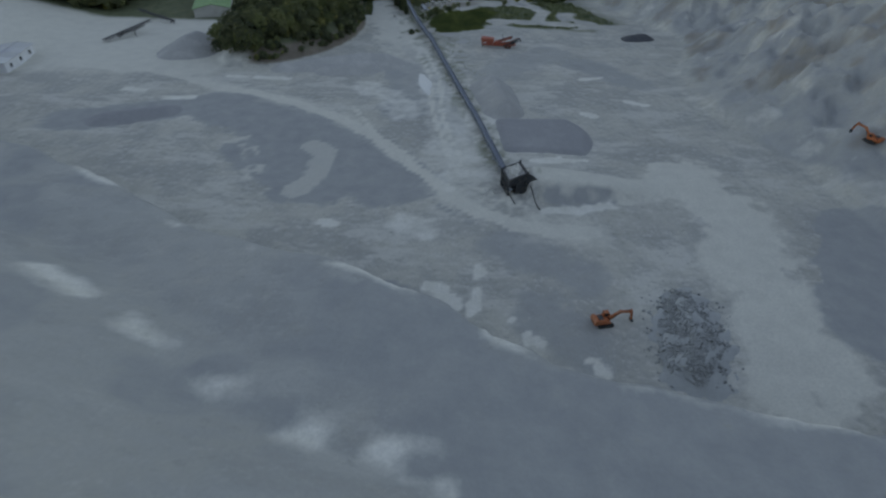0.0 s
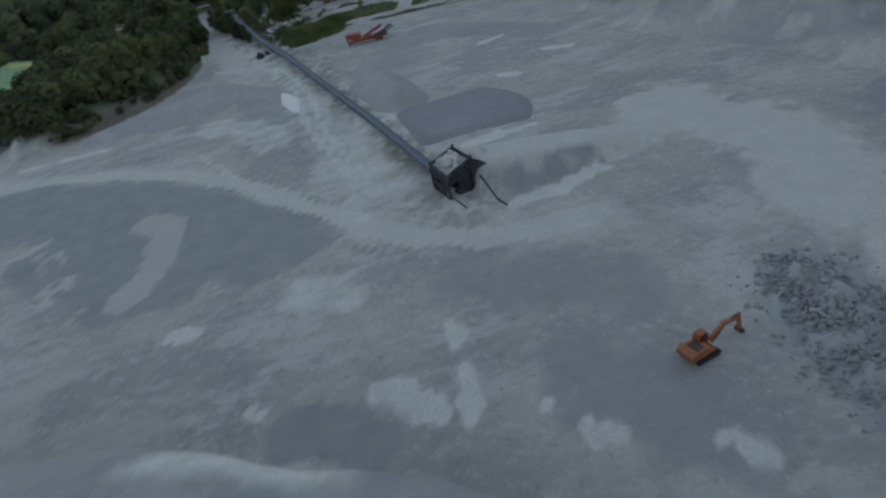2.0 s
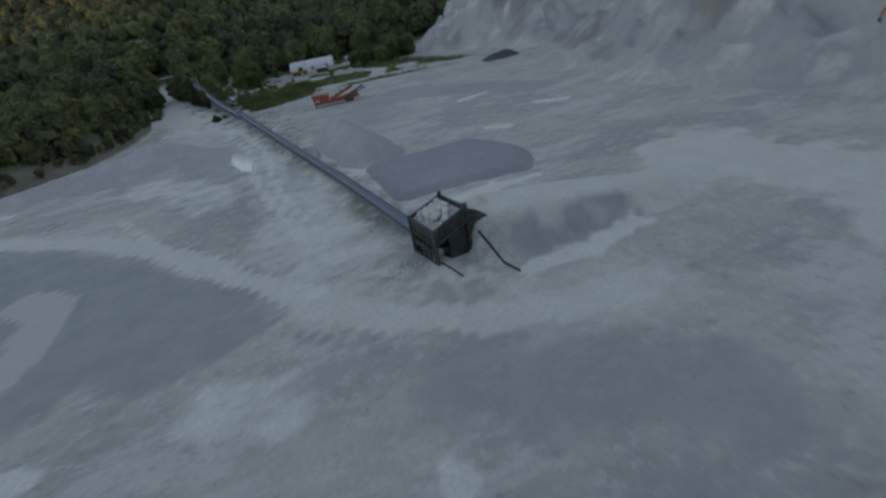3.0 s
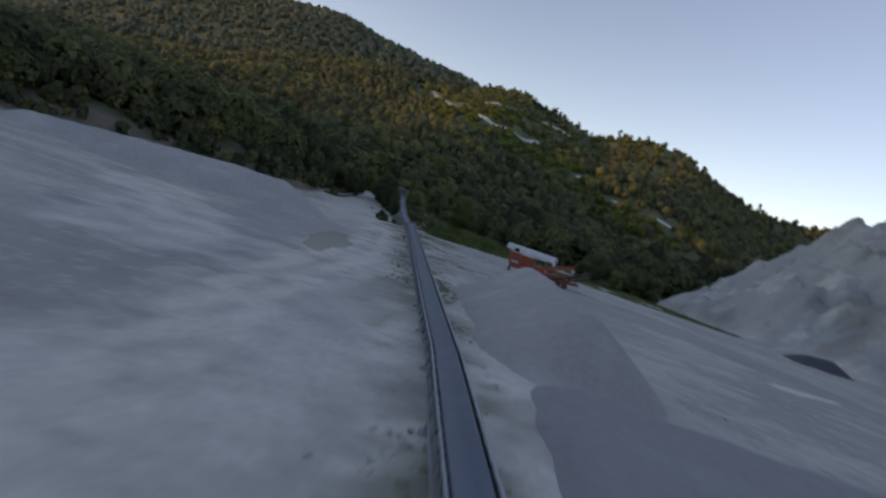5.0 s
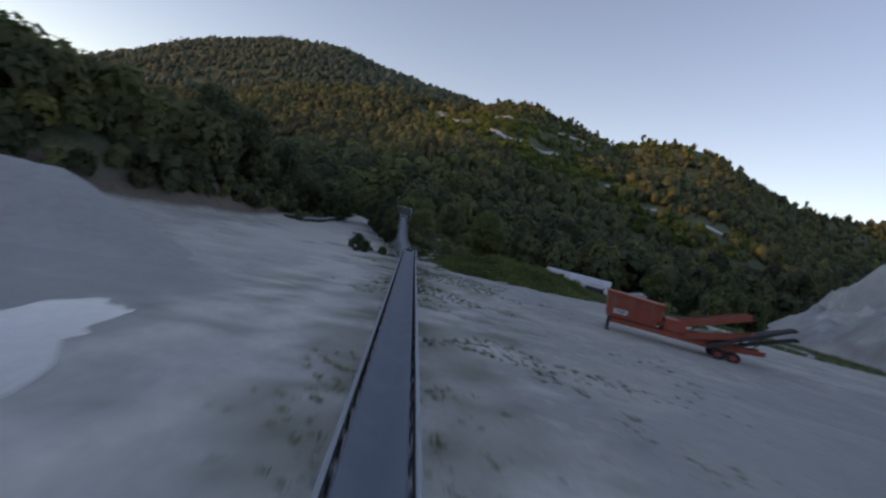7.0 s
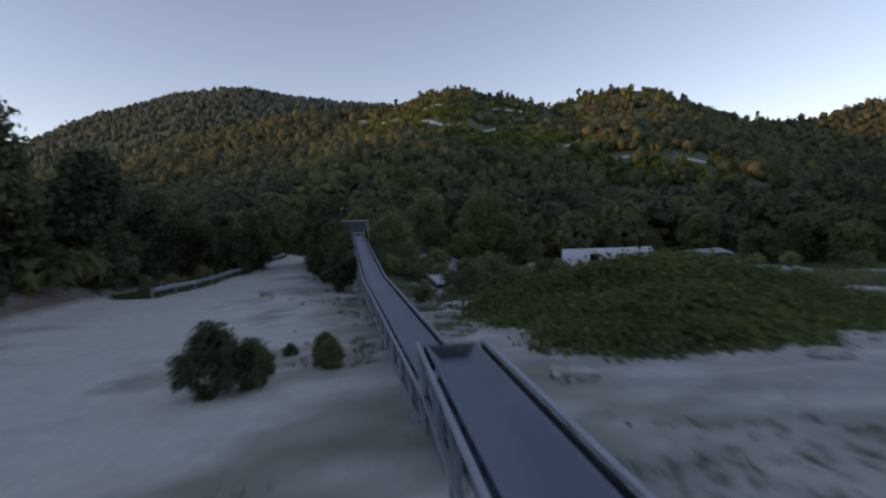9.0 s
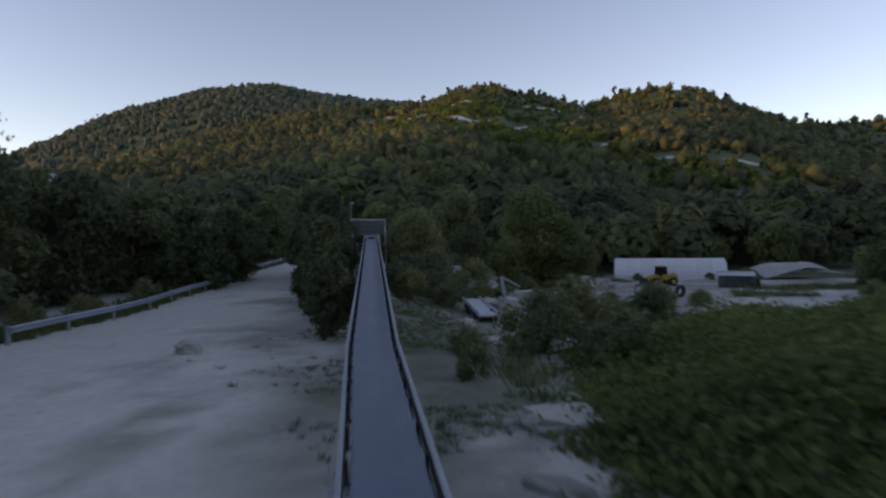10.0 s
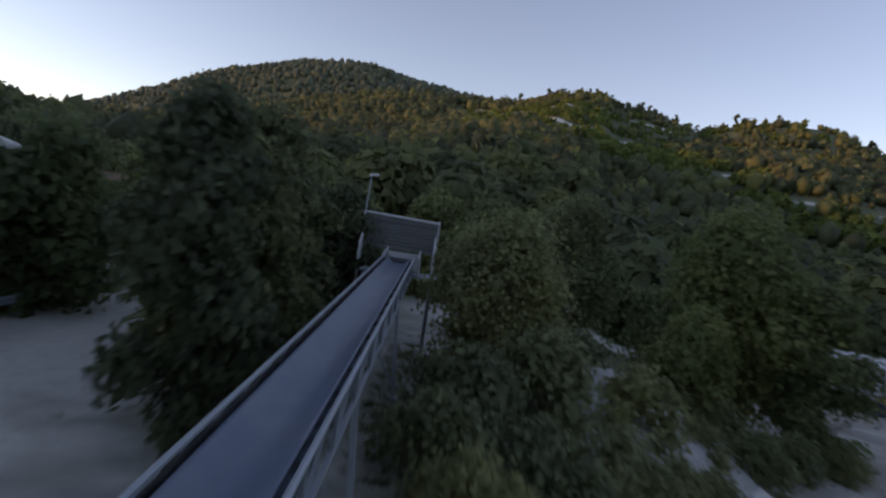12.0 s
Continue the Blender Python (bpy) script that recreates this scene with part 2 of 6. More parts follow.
def ground_material():
    m, tree, b = material("quarry_ground", 0.9)
    b.inputs["Specular IOR Level"].default_value = 0.2
    broad, mid = noise_node(tree, 26, 6, 0.62), noise_node(tree, 3.4, 6, 0.65)
    grain, drag = noise_node(tree, 0.35, 5, 0.7), noise_node(tree, 5, 5, 0.6, (1.0, 0.28, 1.0))
    stone = ramp_node(tree, broad, ((0.34, (0.40, 0.387, 0.345)), (0.5, (0.48, 0.463, 0.405)), (0.66, (0.55, 0.525, 0.455))))
    stone = mix_node(tree, ramp_node(tree, mid, ((0.42, (0, 0, 0)), (0.72, (0.55,) * 3))), stone, (0.58, 0.56, 0.50))
    stone = mix_node(tree, ramp_node(tree, drag, ((0.5, (0, 0, 0)), (0.72, (0.4,) * 3))), stone, (0.34, 0.34, 0.32))
    patch, smear = noise_node(tree, 10.5, 9, 0.68), noise_node(tree, 7.5, 8, 0.7, (0.55, 1.3, 1.0))
    stone = mix_node(tree, ramp_node(tree, patch, ((0.46, (0, 0, 0)), (0.56, (0.55,) * 3))), stone, (0.33, 0.335, 0.32))
    stone = mix_node(tree, ramp_node(tree, smear, ((0.53, (0, 0, 0)), (0.60, (0.75,) * 3))), stone, (0.60, 0.585, 0.53))
    speck = noise_node(tree, 1.3, 7, 0.72)
    stone = mix_node(tree, ramp_node(tree, speck, ((0.54, (0, 0, 0)), (0.62, (0.6,) * 3))), stone, (0.60, 0.585, 0.54))
    stone = mix_node(tree, ramp_node(tree, speck, ((0.34, (0.6,) * 3), (0.44, (0, 0, 0)))), stone, (0.28, 0.28, 0.25))
    pale = ramp_node(tree, mid, ((0.3, (0.59, 0.57, 0.505)), (0.7, (0.685, 0.66, 0.58))))
    dark_ground = ramp_node(tree, mid, ((0.3, (0.30, 0.315, 0.315)), (0.7, (0.38, 0.39, 0.375))))
    cream = ramp_node(tree, mid, ((0.3, (0.64, 0.62, 0.545)), (0.7, (0.77, 0.75, 0.69))))
    earth = ramp_node(tree, mid, ((0.3, (0.14, 0.10, 0.075)), (0.7, (0.24, 0.185, 0.14))))
    grass = ramp_node(tree, mid, ((0.3, (0.055, 0.075, 0.034)), (0.5, (0.090, 0.115, 0.050)), (0.72, (0.150, 0.150, 0.080))))
    c = stone
    for name, colour in (("pale", pale), ("dark_ground", dark_ground), ("cream", cream), ("earth", earth), ("grass", grass)):
        edge = tree.nodes.new("ShaderNodeMath")
        edge.operation = "MULTIPLY_ADD"
        tree.links.new(mid, edge.inputs[0])
        edge.inputs[1].default_value = 0.7
        tree.links.new(attribute(tree, name), edge.inputs[2])
        c = mix_node(tree, ramp_node(tree, edge.outputs[0], ((0.45, (0, 0, 0)), (1.15, (1, 1, 1)))), c, colour)
    c = mix_node(tree, ramp_node(tree, grain, ((0.3, (0.32,) * 3), (0.62, (0, 0, 0)))), c, (0.29, 0.29, 0.28), "MIX")
    tree.links.new(c, b.inputs["Base Color"])
    both = tree.nodes.new("ShaderNodeMath")
    both.operation = "MULTIPLY_ADD"
    tree.links.new(grain, both.inputs[0])
    both.inputs[1].default_value = 0.25
    tree.links.new(mid, both.inputs[2])
    bump_node(tree, b, both.outputs[0], 0.34, 0.5)
    return m


GROUND = ground_material()
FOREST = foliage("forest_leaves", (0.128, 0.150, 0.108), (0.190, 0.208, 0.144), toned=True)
LEAF = foliage("tree_leaves", (0.105, 0.142, 0.085), (0.220, 0.270, 0.150))
PINE = foliage("dark_leaves", (0.082, 0.108, 0.078), (0.185, 0.220, 0.145))
WEED = foliage("weed_leaves", (0.130, 0.155, 0.095), (0.270, 0.300, 0.190))
# distance haze is mixed into this bluer, greyer leaf colour
HAZE_LEAF = foliage("far_leaves_hazed", (0.140, 0.190, 0.195), (0.148, 0.198, 0.202))
FOREST_EDGE = foliage("ridge_leaves", (0.080, 0.104, 0.066), (0.130, 0.155, 0.090))
MEADOW_LEAF = foliage("meadow_leaves", (0.130, 0.185, 0.070), (0.205, 0.265, 0.100))
WILLOW = foliage("willow_leaves", (0.175, 0.200, 0.130), (0.310, 0.335, 0.225))
BARK = worn("bark", (0.10, 0.075, 0.055), 0.9, size=0.3, bump=0.6)
STEEL = worn("galvanised_steel", (0.34, 0.41, 0.44), 0.55, 0.35, (0.30, 0.29, 0.27), 0.5, 0.8)
DARK_STEEL = worn("dark_steel", (0.055, 0.06, 0.065), 0.6, 0.3, (0.22, 0.21, 0.19), 0.45, 0.7)
BELT = worn("rubber_belt", (0.085, 0.135, 0.185), 0.45, 0.0, (0.19, 0.21, 0.225), 0.5, 1.1, 0.05)
ORANGE = worn("orange_paint", (0.60, 0.13, 0.04), 0.45, 0.0, (0.30, 0.24, 0.18), 0.4, 0.7)
RED = worn("red_paint", (0.52, 0.085, 0.045), 0.5, 0.0, (0.30, 0.20, 0.16), 0.45, 0.9)
YELLOW = worn("yellow_paint", (0.58, 0.36, 0.05), 0.5, 0.0, (0.28, 0.24, 0.18), 0.45, 0.6)
GLASS = worn("dark_glass", (0.02, 0.025, 0.03), 0.12, 0.0, (0.10, 0.10, 0.10), 0.2, 0.5, 0.0)
RUBBER = worn("tyre_rubber", (0.025, 0.025, 0.027), 0.8, 0.0, (0.16, 0.155, 0.145), 0.5, 0.3)
WHITE = worn("white_sheet", (0.70, 0.71, 0.72), 0.5, 0.0, (0.45, 0.45, 0.42), 0.35, 2.5, 0.05)
ROOF_WHITE = worn("weathered_white_roof", (0.55, 0.56, 0.55), 0.7, 0.0, (0.30, 0.32, 0.42), 0.5, 3.0)
GREEN_ROOF = worn("green_roof_sheet", (0.13, 0.36, 0.14), 0.5, 0.0, (0.18, 0.30, 0.16), 0.3, 4.0)
YELLOW_SHEET = worn("yellow_roof_sheet", (0.62, 0.50, 0.08), 0.5, 0.0, (0.4, 0.35, 0.12), 0.3, 3.0)
PLASTER = worn("pale_plaster", (0.50, 0.49, 0.45), 0.85, 0.0, (0.30, 0.29, 0.26), 0.4, 1.5)
TILE = worn("roof_tile", (0.26, 0.13, 0.09), 0.8, 0.0, (0.16, 0.13, 0.11), 0.5, 0.8)
CONCRETE = worn("concrete", (0.36, 0.355, 0.34), 0.85, 0.0, (0.22, 0.21, 0.2), 0.5, 1.2)
STONE = worn("cut_stone", (0.50, 0.48, 0.43), 0.85, 0.0, (0.30, 0.28, 0.24), 0.5, 1.0, 0.4)
BLUE = worn("faded_blue_paint", (0.30, 0.38, 0.44), 0.5, 0.1, (0.36, 0.36, 0.34), 0.45, 0.8)
RUBBLE = worn("blasted_rock", (0.40, 0.42, 0.41), 0.9, 0.0, (0.30, 0.31, 0.30), 0.55, 0.9, 0.5)
PALE_ROCK = worn("pale_limestone", (0.64, 0.63, 0.58), 0.9, 0.0, (0.36, 0.35, 0.33), 0.5, 0.6, 0.4)
HEAP = worn("crushed_stone", (0.40, 0.398, 0.38), 0.95, 0.0, (0.54, 0.53, 0.50), 0.6, 4.0, 0.5)
HEAP_DARK = worn("fine_grey_grit", (0.32, 0.325, 0.33), 0.95, 0.0, (0.38, 0.38, 0.375), 0.5, 5.0, 0.35)
SLURRY = worn("milky_slurry", (0.56, 0.56, 0.53), 0.07, 0.0, (0.50, 0.50, 0.47), 0.4, 2.0, 0.0)
COAL = worn("dark_spoil", (0.075, 0.08, 0.088), 0.95, 0.0, (0.14, 0.14, 0.14), 0.5, 1.5, 0.5)


# ---- mesh helpers ----
def sheet_mesh(name, verts, faces, mat, smooth=False):
    me = bpy.data.meshes.new(name)
    verts, faces = np.asarray(verts, np.float32), np.asarray(faces, np.int32)
    k = faces.shape[1]
    me.vertices.add(len(verts))
    me.vertices.foreach_set("co", verts.ravel())
    me.loops.add(faces.size)
    me.loops.foreach_set("vertex_index", faces.ravel())
    me.polygons.add(len(faces))
    me.polygons.foreach_set("loop_start", np.arange(0, faces.size, k, dtype=np.int32))
    me.polygons.foreach_set("loop_total", np.full(len(faces), k, np.int32))
    me.polygons.foreach_set("use_smooth", np.full(len(faces), smooth))
    me.update()
    me.validate()
    me.materials.append(mat)
    return me


def part(name, bm, mat, parent=None, label="", smooth=False):
    me = bpy.data.meshes.new(name)
    if smooth:
        for f in bm.faces:
            f.smooth = True
    bm.to_mesh(me)
    bm.free()
    me.materials.append(mat)
    ob = new(name, me)
    if parent is not None:
        ob.parent = parent
    if label:
        tagged(ob, label)
    return ob


def share(name, me, parent, m):
    """Another piece on the same mesh."""
    ob = new(name, me)
    ob.parent = parent
    ob.matrix_basis = m
    return ob


def thing(name, m, label, category, group="", kind=""):
    ob = new(name)
    ob.matrix_basis = m
    return tagged(ob, label, category, group, kind)


def box(bm, size, at=(0, 0, 0), turn=(0, 0, 0), bevel=0.0, taper=1.0):
    made = bmesh.ops.create_cube(bm, size=1.0)["verts"]
    for v in made:
        if v.co.z > 0:
            v.co.x *= taper
            v.co.y *= taper
    m = pose(*at, *turn) @ Matrix.Diagonal((*size, 1))
    bmesh.ops.transform(bm, matrix=m, verts=made)
    if bevel:
        edges = list({e for v in made for e in v.link_edges})
        bmesh.ops.bevel(bm, geom=edges, offset=bevel, segments=1, affect="EDGES", clamp_overlap=True)
    return bm


def bar(bm, a, b, w, h=None, sides=4, roll=0.0):
    """A straight bar from a to b; four sides are flat, more are a tube."""
    a, b = Vector(a), Vector(b)
    d = b - a
    turn = d.to_track_quat("Z", "Y").to_matrix().to_4x4()
    made = bmesh.ops.create_cone(bm, cap_ends=True, segments=sides, radius1=0.5, radius2=0.5, depth=1.0)["verts"]
    k = math.sqrt(2) if sides == 4 else 1.0
    spin = pose(0, 0, 0, 0, 0, 45) if sides == 4 else Matrix.Identity(4)
    m = Matrix.Translation((a + b) / 2) @ turn @ Matrix.Diagonal((w * k if sides == 4 else w, (h or w) * k if sides == 4 else (h or w), d.length, 1)) @ spin
    bmesh.ops.transform(bm, matrix=m, verts=made)
    return bm


def prism(bm, outline, depth, m=None):
    """An outline in x and z, made solid across y and centred on it."""
    front = [bm.verts.new((x, -depth / 2, z)) for x, z in outline]
    back = [bm.verts.new((x, depth / 2, z)) for x, z in outline]
    n = len(outline)
    bm.faces.new(front)
    bm.faces.new(back[::-1])
    for i in range(n):
        bm.faces.new((front[(i + 1) % n], front[i], back[i], back[(i + 1) % n]))
    bmesh.ops.recalc_face_normals(bm, faces=bm.faces)
    if m is not None:
        bmesh.ops.transform(bm, matrix=m, verts=front + back)
    return bm


# ---- ground: one sheet to the horizon ----
def spaced(lo, hi, fine, far_lo, far_hi, near_hi, cap, grow=1.075):
    """Grid lines: fine in the middle, at most cap apart up to near_hi, wider beyond."""
    v = list(np.arange(lo, hi + 0.01, fine))
    d = fine
    while v[-1] < far_hi:
        d = min(d * grow, cap) if v[-1] < near_hi else d * grow
        v.append(v[-1] + d)
    d = fine
    while v[0] > far_lo:
        d *= grow
        v.insert(0, v[0] - d)
    return np.array(v)


ROAD = [(-140, 205), (-110, 186), (-92, 175), (-76.7, 168), (-65, 161.5), (-54, 158), (-42, 152.5), (-28, 143), (-18, 133.5), (-10, 123), (-4, 113.5), (1.5, 104.8), (6.3, 100.2), (12, 97.7), (18, 96.8), (25, 97.2)]
HAUL = [(15, 110.8), (30, 112), (42, 113.5), (50, 112), (56, 104), (52, 92), (49, 80), (47, 68), (44, 60)]
FAN = [(47, 120), (52, 104), (50, 90), (50, 78), (49, 68)]
YARD_ROAD = [(-10, 160), (-12, 185), (-20, 212), (-28, 236), (-36, 252), (-42, 280), (-44, 320)]
TRACKS = [[(-20, 230), (-27, 247), (-34, 265), (-41, 290)], [(-21.6, 229), (-28.6, 247), (-35.6, 265), (-42, 289)], [(-28, 234), (-34, 252), (-41.4, 274)], [(-24, 232), (-30, 248), (-37, 266), (-43, 290)], [(-26, 231), (-32.4, 248), (-39.4, 266), (-44.6, 288)], [(15.5, 109.9), (30, 111.0), (48, 112.6)], [(15.5, 111.6), (30, 112.8), (48, 114.6)], [(-26, 150), (-19, 136), (-13, 124)], [(-6, 150), (-8, 175), (-14, 200), (-24, 232)], [(-3, 146), (-5, 172), (-11, 200), (-20, 228)], [(1, 118), (-3, 135), (-6, 150)], [(3, 118), (-1, 135), (-4, 150)]]
ROAD_EDGE = [(-42, 149.6), (-30, 140.8), (-20.6, 131), (-12.6, 120.6), (-6.6, 111), (-1, 102.2), (4.5, 97.4)]
CREAM = [([(5.8, 87.6), (5.2, 83.7), (4.7, 79), (3.8, 76)], 0.5), ([(-4.2, 83.4), (-0.5, 80.6), (1.8, 78.2)], 1.0), ([(12.6, 72.0), (13.8, 71.0)], 1.0), ([(-15.6, 85.2), (-13, 83.6)], 0.7), ([(-66, 170.4), (-48, 169.8)], 0.8), ([(-89, 158.6), (-84, 158)], 0.8), ([(-76, 153), (-70, 153.6)], 1.0), ([(20.5, 68.5), (21.5, 66)], 0.3), ([(9.5, 76.2), (10.2, 75.4)], 0.2), ([(-23, 98.6), (-21, 97.6)], 0.6), ([(9, 128), (11, 124)], 1.2), ([(17.6, 102.3), (24, 103.8), (30, 105.6)], 0.7), ([(17, 123.8), (29, 125.2)], 0.9), ([(32, 152), (35, 149)], 0.8), ([(36, 176), (44, 178)], 0.7), ([(45, 160), (50, 158)], 0.7)]
FACE_ROAD = [(88, 219), (83, 178), (83.5, 153), (82.5, 130)]
KIDNEY = [(-31.5, 128.6), (-28.6, 126.5), (-28.2, 120), (-28.8, 114), (-30.6, 109.4)]
WASH = [[(-52.5, 126), (-47.5, 131.5)], [(-50, 122), (-46, 116)], [(-47.5, 128), (-41.2, 113)], [(-44, 127), (-40, 117)]]
# darker ground: line, width, strength; the last line follows the ramp's south slope
DARK_GROUND = [([(-60, 149), (-42, 139), (-24, 126), (-11, 113)], 9, 0.8), ([(-42, 126), (-27, 113)], 8, 0.75), ([(74, 101), (69, 89), (62, 78)], 6.5, 1.1), ([(-10, 81), (-6.5, 79), (-4.2, 77.2)], 2.6, 0.9), ([(-34.5, 108.5), (-32.6, 106.2)], 1.6, 0.9), ([(-92, 137), (-72, 145)], 6, 0.8), ([(10, 92), (22, 86)], 4, 0.5), ([(14, 78), (20, 70)], 4, 0.5), ([(38, 190), (50, 175)], 5, 0.5), ([(-22.5, 232), (-29.3, 248), (-36.3, 266), (-42.6, 290)], 0.9, 0.55), ([(-25, 231), (-31.4, 248), (-38.4, 266)], 0.7, 0.5), ([(-18, 226), (-24, 240), (-31, 258)], 0.8, 0.45), ([(-14, 195), (-20, 212), (-27, 232)], 2.6, 0.45), ([(0, 138), (-3.5, 160), (-6.5, 176), (-11, 195)], 2.6, 0.6), ([(-13, 150), (-12, 165), (-16, 182)], 6.0, 0.62), ([(10, 178), (20, 192), (30, 200)], 6, 0.4), ([(18.5, 106.3), (24, 107.2), (30, 108.3)], 1.4, 1.0)]


CLEARINGS = [[(-81, 666), (-60, 642), (-41, 636), (-29, 643)], [(-58, 575), (-36, 563), (-15, 587), (-3, 615)], [(-1, 687), (23, 685)], [(-121, 690), (-100, 640), (-80, 600)], [(57, 514), (66, 513)], [(90, 505), (104, 508)], [(-62, 390), (-53, 387), (-45, 377)], [(35, 534), (47, 549)], [(95, 622), (110, 623)]]


def stains(wx, wy):
    x, y = plan(wx, wy)
    wob = 1.3 * fbm(x, y, 6, 3, 71)
    frayed = fbm(x, y, 2.6, 4, 73, 0.65)

    def near(line, width, soft):
        d, _ = to_line(x, y, line)
        return step(width + soft, width - soft * 0.3, d + wob * (0.4 + soft * 0.7) + frayed * (0.5 + soft))

    def mark(line, width, soft):
        d, _ = to_line(wx, wy, line)
        return step(width + soft, width - soft * 0.3, d + wob * (0.2 + soft * 0.6) + frayed * (0.25 + soft))

    e = wx - along(wy, EAST_TOE)
    pale = np.maximum(1.1 * mark(ROAD, 1.35, 0.4), 0.8 * mark(HAUL, 3.0, 3))
    pale = np.maximum(pale, 0.42 * mark(ROAD, 3.6, 1.5) * step(-0.1, 0.2, fbm(wx, wy, 9, 3, 72)))
    pale = np.maximum(pale, (0.25 + 0.5 * step(185, 215, wy)) * near(YARD_ROAD, 6, 6))
    pale = np.maximum(pale, 0.95 * mark(FAN, 5.2, 4))
    pale = np.maximum(pale, 0.8 * mark(FACE_ROAD, 1.3, 1.3))
    for line in TRACKS:
        pale = np.maximum(pale, mark(line, 0.3, 0.45))
    pale = np.maximum(pale, 1.1 * step(-66, -80, x + 5 * wob) * step(163, 177, y + 4 * wob) * step(300, 260, y))
    pale = np.maximum(pale, 0.62 * mark(KIDNEY, 2.8, 0.3))
    for line in WASH:
        pale = np.maximum(pale, 0.7 * mark(line, 0.7, 0.8) * step(-0.2, 0.1, fbm(x, y, 4, 3, 76)))
    # dust fanned out from the foot of the hopper
    ray = np.arctan2(wy - 110, wx - 11.5)
    out = np.hypot(wx - 11.5, wy - 110)
    fan = step(13, 5, out) * step(0.35, -0.1, np.sin(ray)) * step(-0.08, 0.16, fbm(ray * 12, out * 0.35, 1.0, 3, 78))
    pale = np.maximum(pale, 0.65 * fan)
    conv, _ = to_line(x, y, [(15, 103), (-9.5, 208.5)])
    cream = 0.6 * near([(16, 103), (-9, 209)], 2.6, 2.6) * step(112, 125, y)
    cream = np.maximum(cream, 0.4 * near([(3, 108), (-2, 150), (-10, 205)], 4, 6))
    cream = np.maximum(cream, 0.45 * mark([(-25, 165), (-17, 158), (-13, 148)], 3, 3))
    cream = np.maximum(cream, 0.5 * mark([(-8.5, 98.6), (-4, 95.6)], 2.2, 1.4))
    for line, wide in CREAM:
        cream = np.maximum(cream, 1.15 * mark(line, wide, 0.6) * step(-0.34, -0.1, fbm(x, y, 3.5, 3, 75)))
    dark_ground = np.zeros_like(x)
    for line, wide, deep in DARK_GROUND:
        dark_ground = np.maximum(dark_ground, deep * mark(line, wide, 2.0 if wide > 3 else 0.6))
    dark_ground = np.maximum(dark_ground * (1 - np.clip(pale, 0, 1)), 0.85 * mark(ROAD_EDGE, 0.3, 0.5))
    d1, d2 = wy - along(wx, BENCH_TOP), wy - along(wx, BENCH_LOW)
    hill = step(9, 1, d2)
    dark_ground = np.maximum(dark_ground, hill * (0.45 + 0.5 * step(0.16, -0.12, fbm(x, y, 17, 4, 77))))
    pale = np.maximum(pale, 0.3 * hill * step(0.05, 0.3, fbm(x, y, 12, 3, 79)))
    rim = np.maximum(np.exp(-((d1 - 1.0) / 2.2) ** 2), np.exp(-((d2 - 0.5) / 1.2) ** 2))
    cream = np.maximum(cream, 0.75 * rim * step(-0.15, 0.2, fbm(wx, wy, 7, 3, 74)))
    inside = island(x, y)
    grass = step(0.3, 0.5, inside) + 0.4 * step(0.02, 0.2, inside) * step(0.0, 0.3, fbm(x, y, 5, 3, 90))
    earth = 1.3 * step(-0.02, 0.08, inside) * step(0.62, 0.4, inside) * step(-70, -58, x)
    grass = np.maximum(grass, step(-4, 14, y - along(x, FOOT)))
    east = step(-24, -15, x) * step(224, 240, y + 4 * wob) * step(95, 60, e + 90)
    meadow = east * step(-0.18, 0.1, fbm(x, y, 14, 4, 83) + 0.10)
    yard, _ = to_line(x, y, [(-12, 262), (0, 284), (8, 312), (40, 322)])
    lane, _ = to_line(x, y, [(8, 312), (20, 290), (34, 262), (30, 246)])
    clear = np.maximum(step(13, 6, yard + wob), step(4, 2, lane + wob * 0.5))
    bank, _ = to_line(x, y, [(-10, 226), (-12, 242), (-11, 252), (-12, 258)])
    clear = np.maximum(clear, step(7.5, 4.5, bank + 2 * wob))
    beyond, _ = to_line(x, y, [(13, 243), (38, 240)])
    clear = np.maximum(clear, step(6, 3.5, beyond + wob))
    clearing = np.zeros_like(x)
    for k, line in enumerate(CLEARINGS):
        d = to_line(x, y, line)[0] + (0.0 if k < 3 else 1.6)
        cream = np.maximum(cream, 0.95 * step(4.6, 1.8, d + wob) * step(-0.3, -0.05, fbm(x, y, 11, 3, 99)))
        clearing = np.maximum(clearing, 0.9 * step(5.6, 2.8, d + wob))
    meadow = meadow * (1 - clear)
    grass = np.maximum(grass, meadow)
    grass = np.maximum(grass, step(-28, -36, x) * step(226, 236, y) * step(6.2, 9, np.abs(x - np.interp(y, [226, 252, 280, 320], [-31, -36, -42, -44])) + wob))
    bank_d, _ = to_line(x, y, [(-14.5, 240), (-18, 256), (-22.5, 272)])
    grass = np.maximum(grass, 0.5 * step(5.0, 1.0, bank_d - 1.0 + 1.5 * wob))
    grass = np.maximum(grass, 0.9 * step(-115, -135, x) * step(226, 240, y))
    grass = np.maximum(grass, 0.34 * step(2.2, 1.2, np.abs(conv - 2.2)) * step(0.0, 0.3, fbm(x, y, 5, 3, 91)))
    # thin growth and soil on the stony strip either side of the conveyor
    strip = step(14, 5, np.abs(wx - np.interp(wy, [120, 150, 204, 236, 277], [10, 4, -8.5, -17, -28]))) * step(140, 160, wy)
    grass = np.maximum(grass, 0.38 * strip * step(0.02, 0.34, fbm(wx, wy, 4.5, 4, 92, 0.6)) * (1 - np.clip(pale, 0, 1)))
    grass = np.maximum(grass, 0.36 * strip * step(0.06, 0.3, fbm(wx, wy, 1.9, 3, 89, 0.6)) * step(-0.2, 0.1, fbm(wx, wy, 9, 2, 88)))
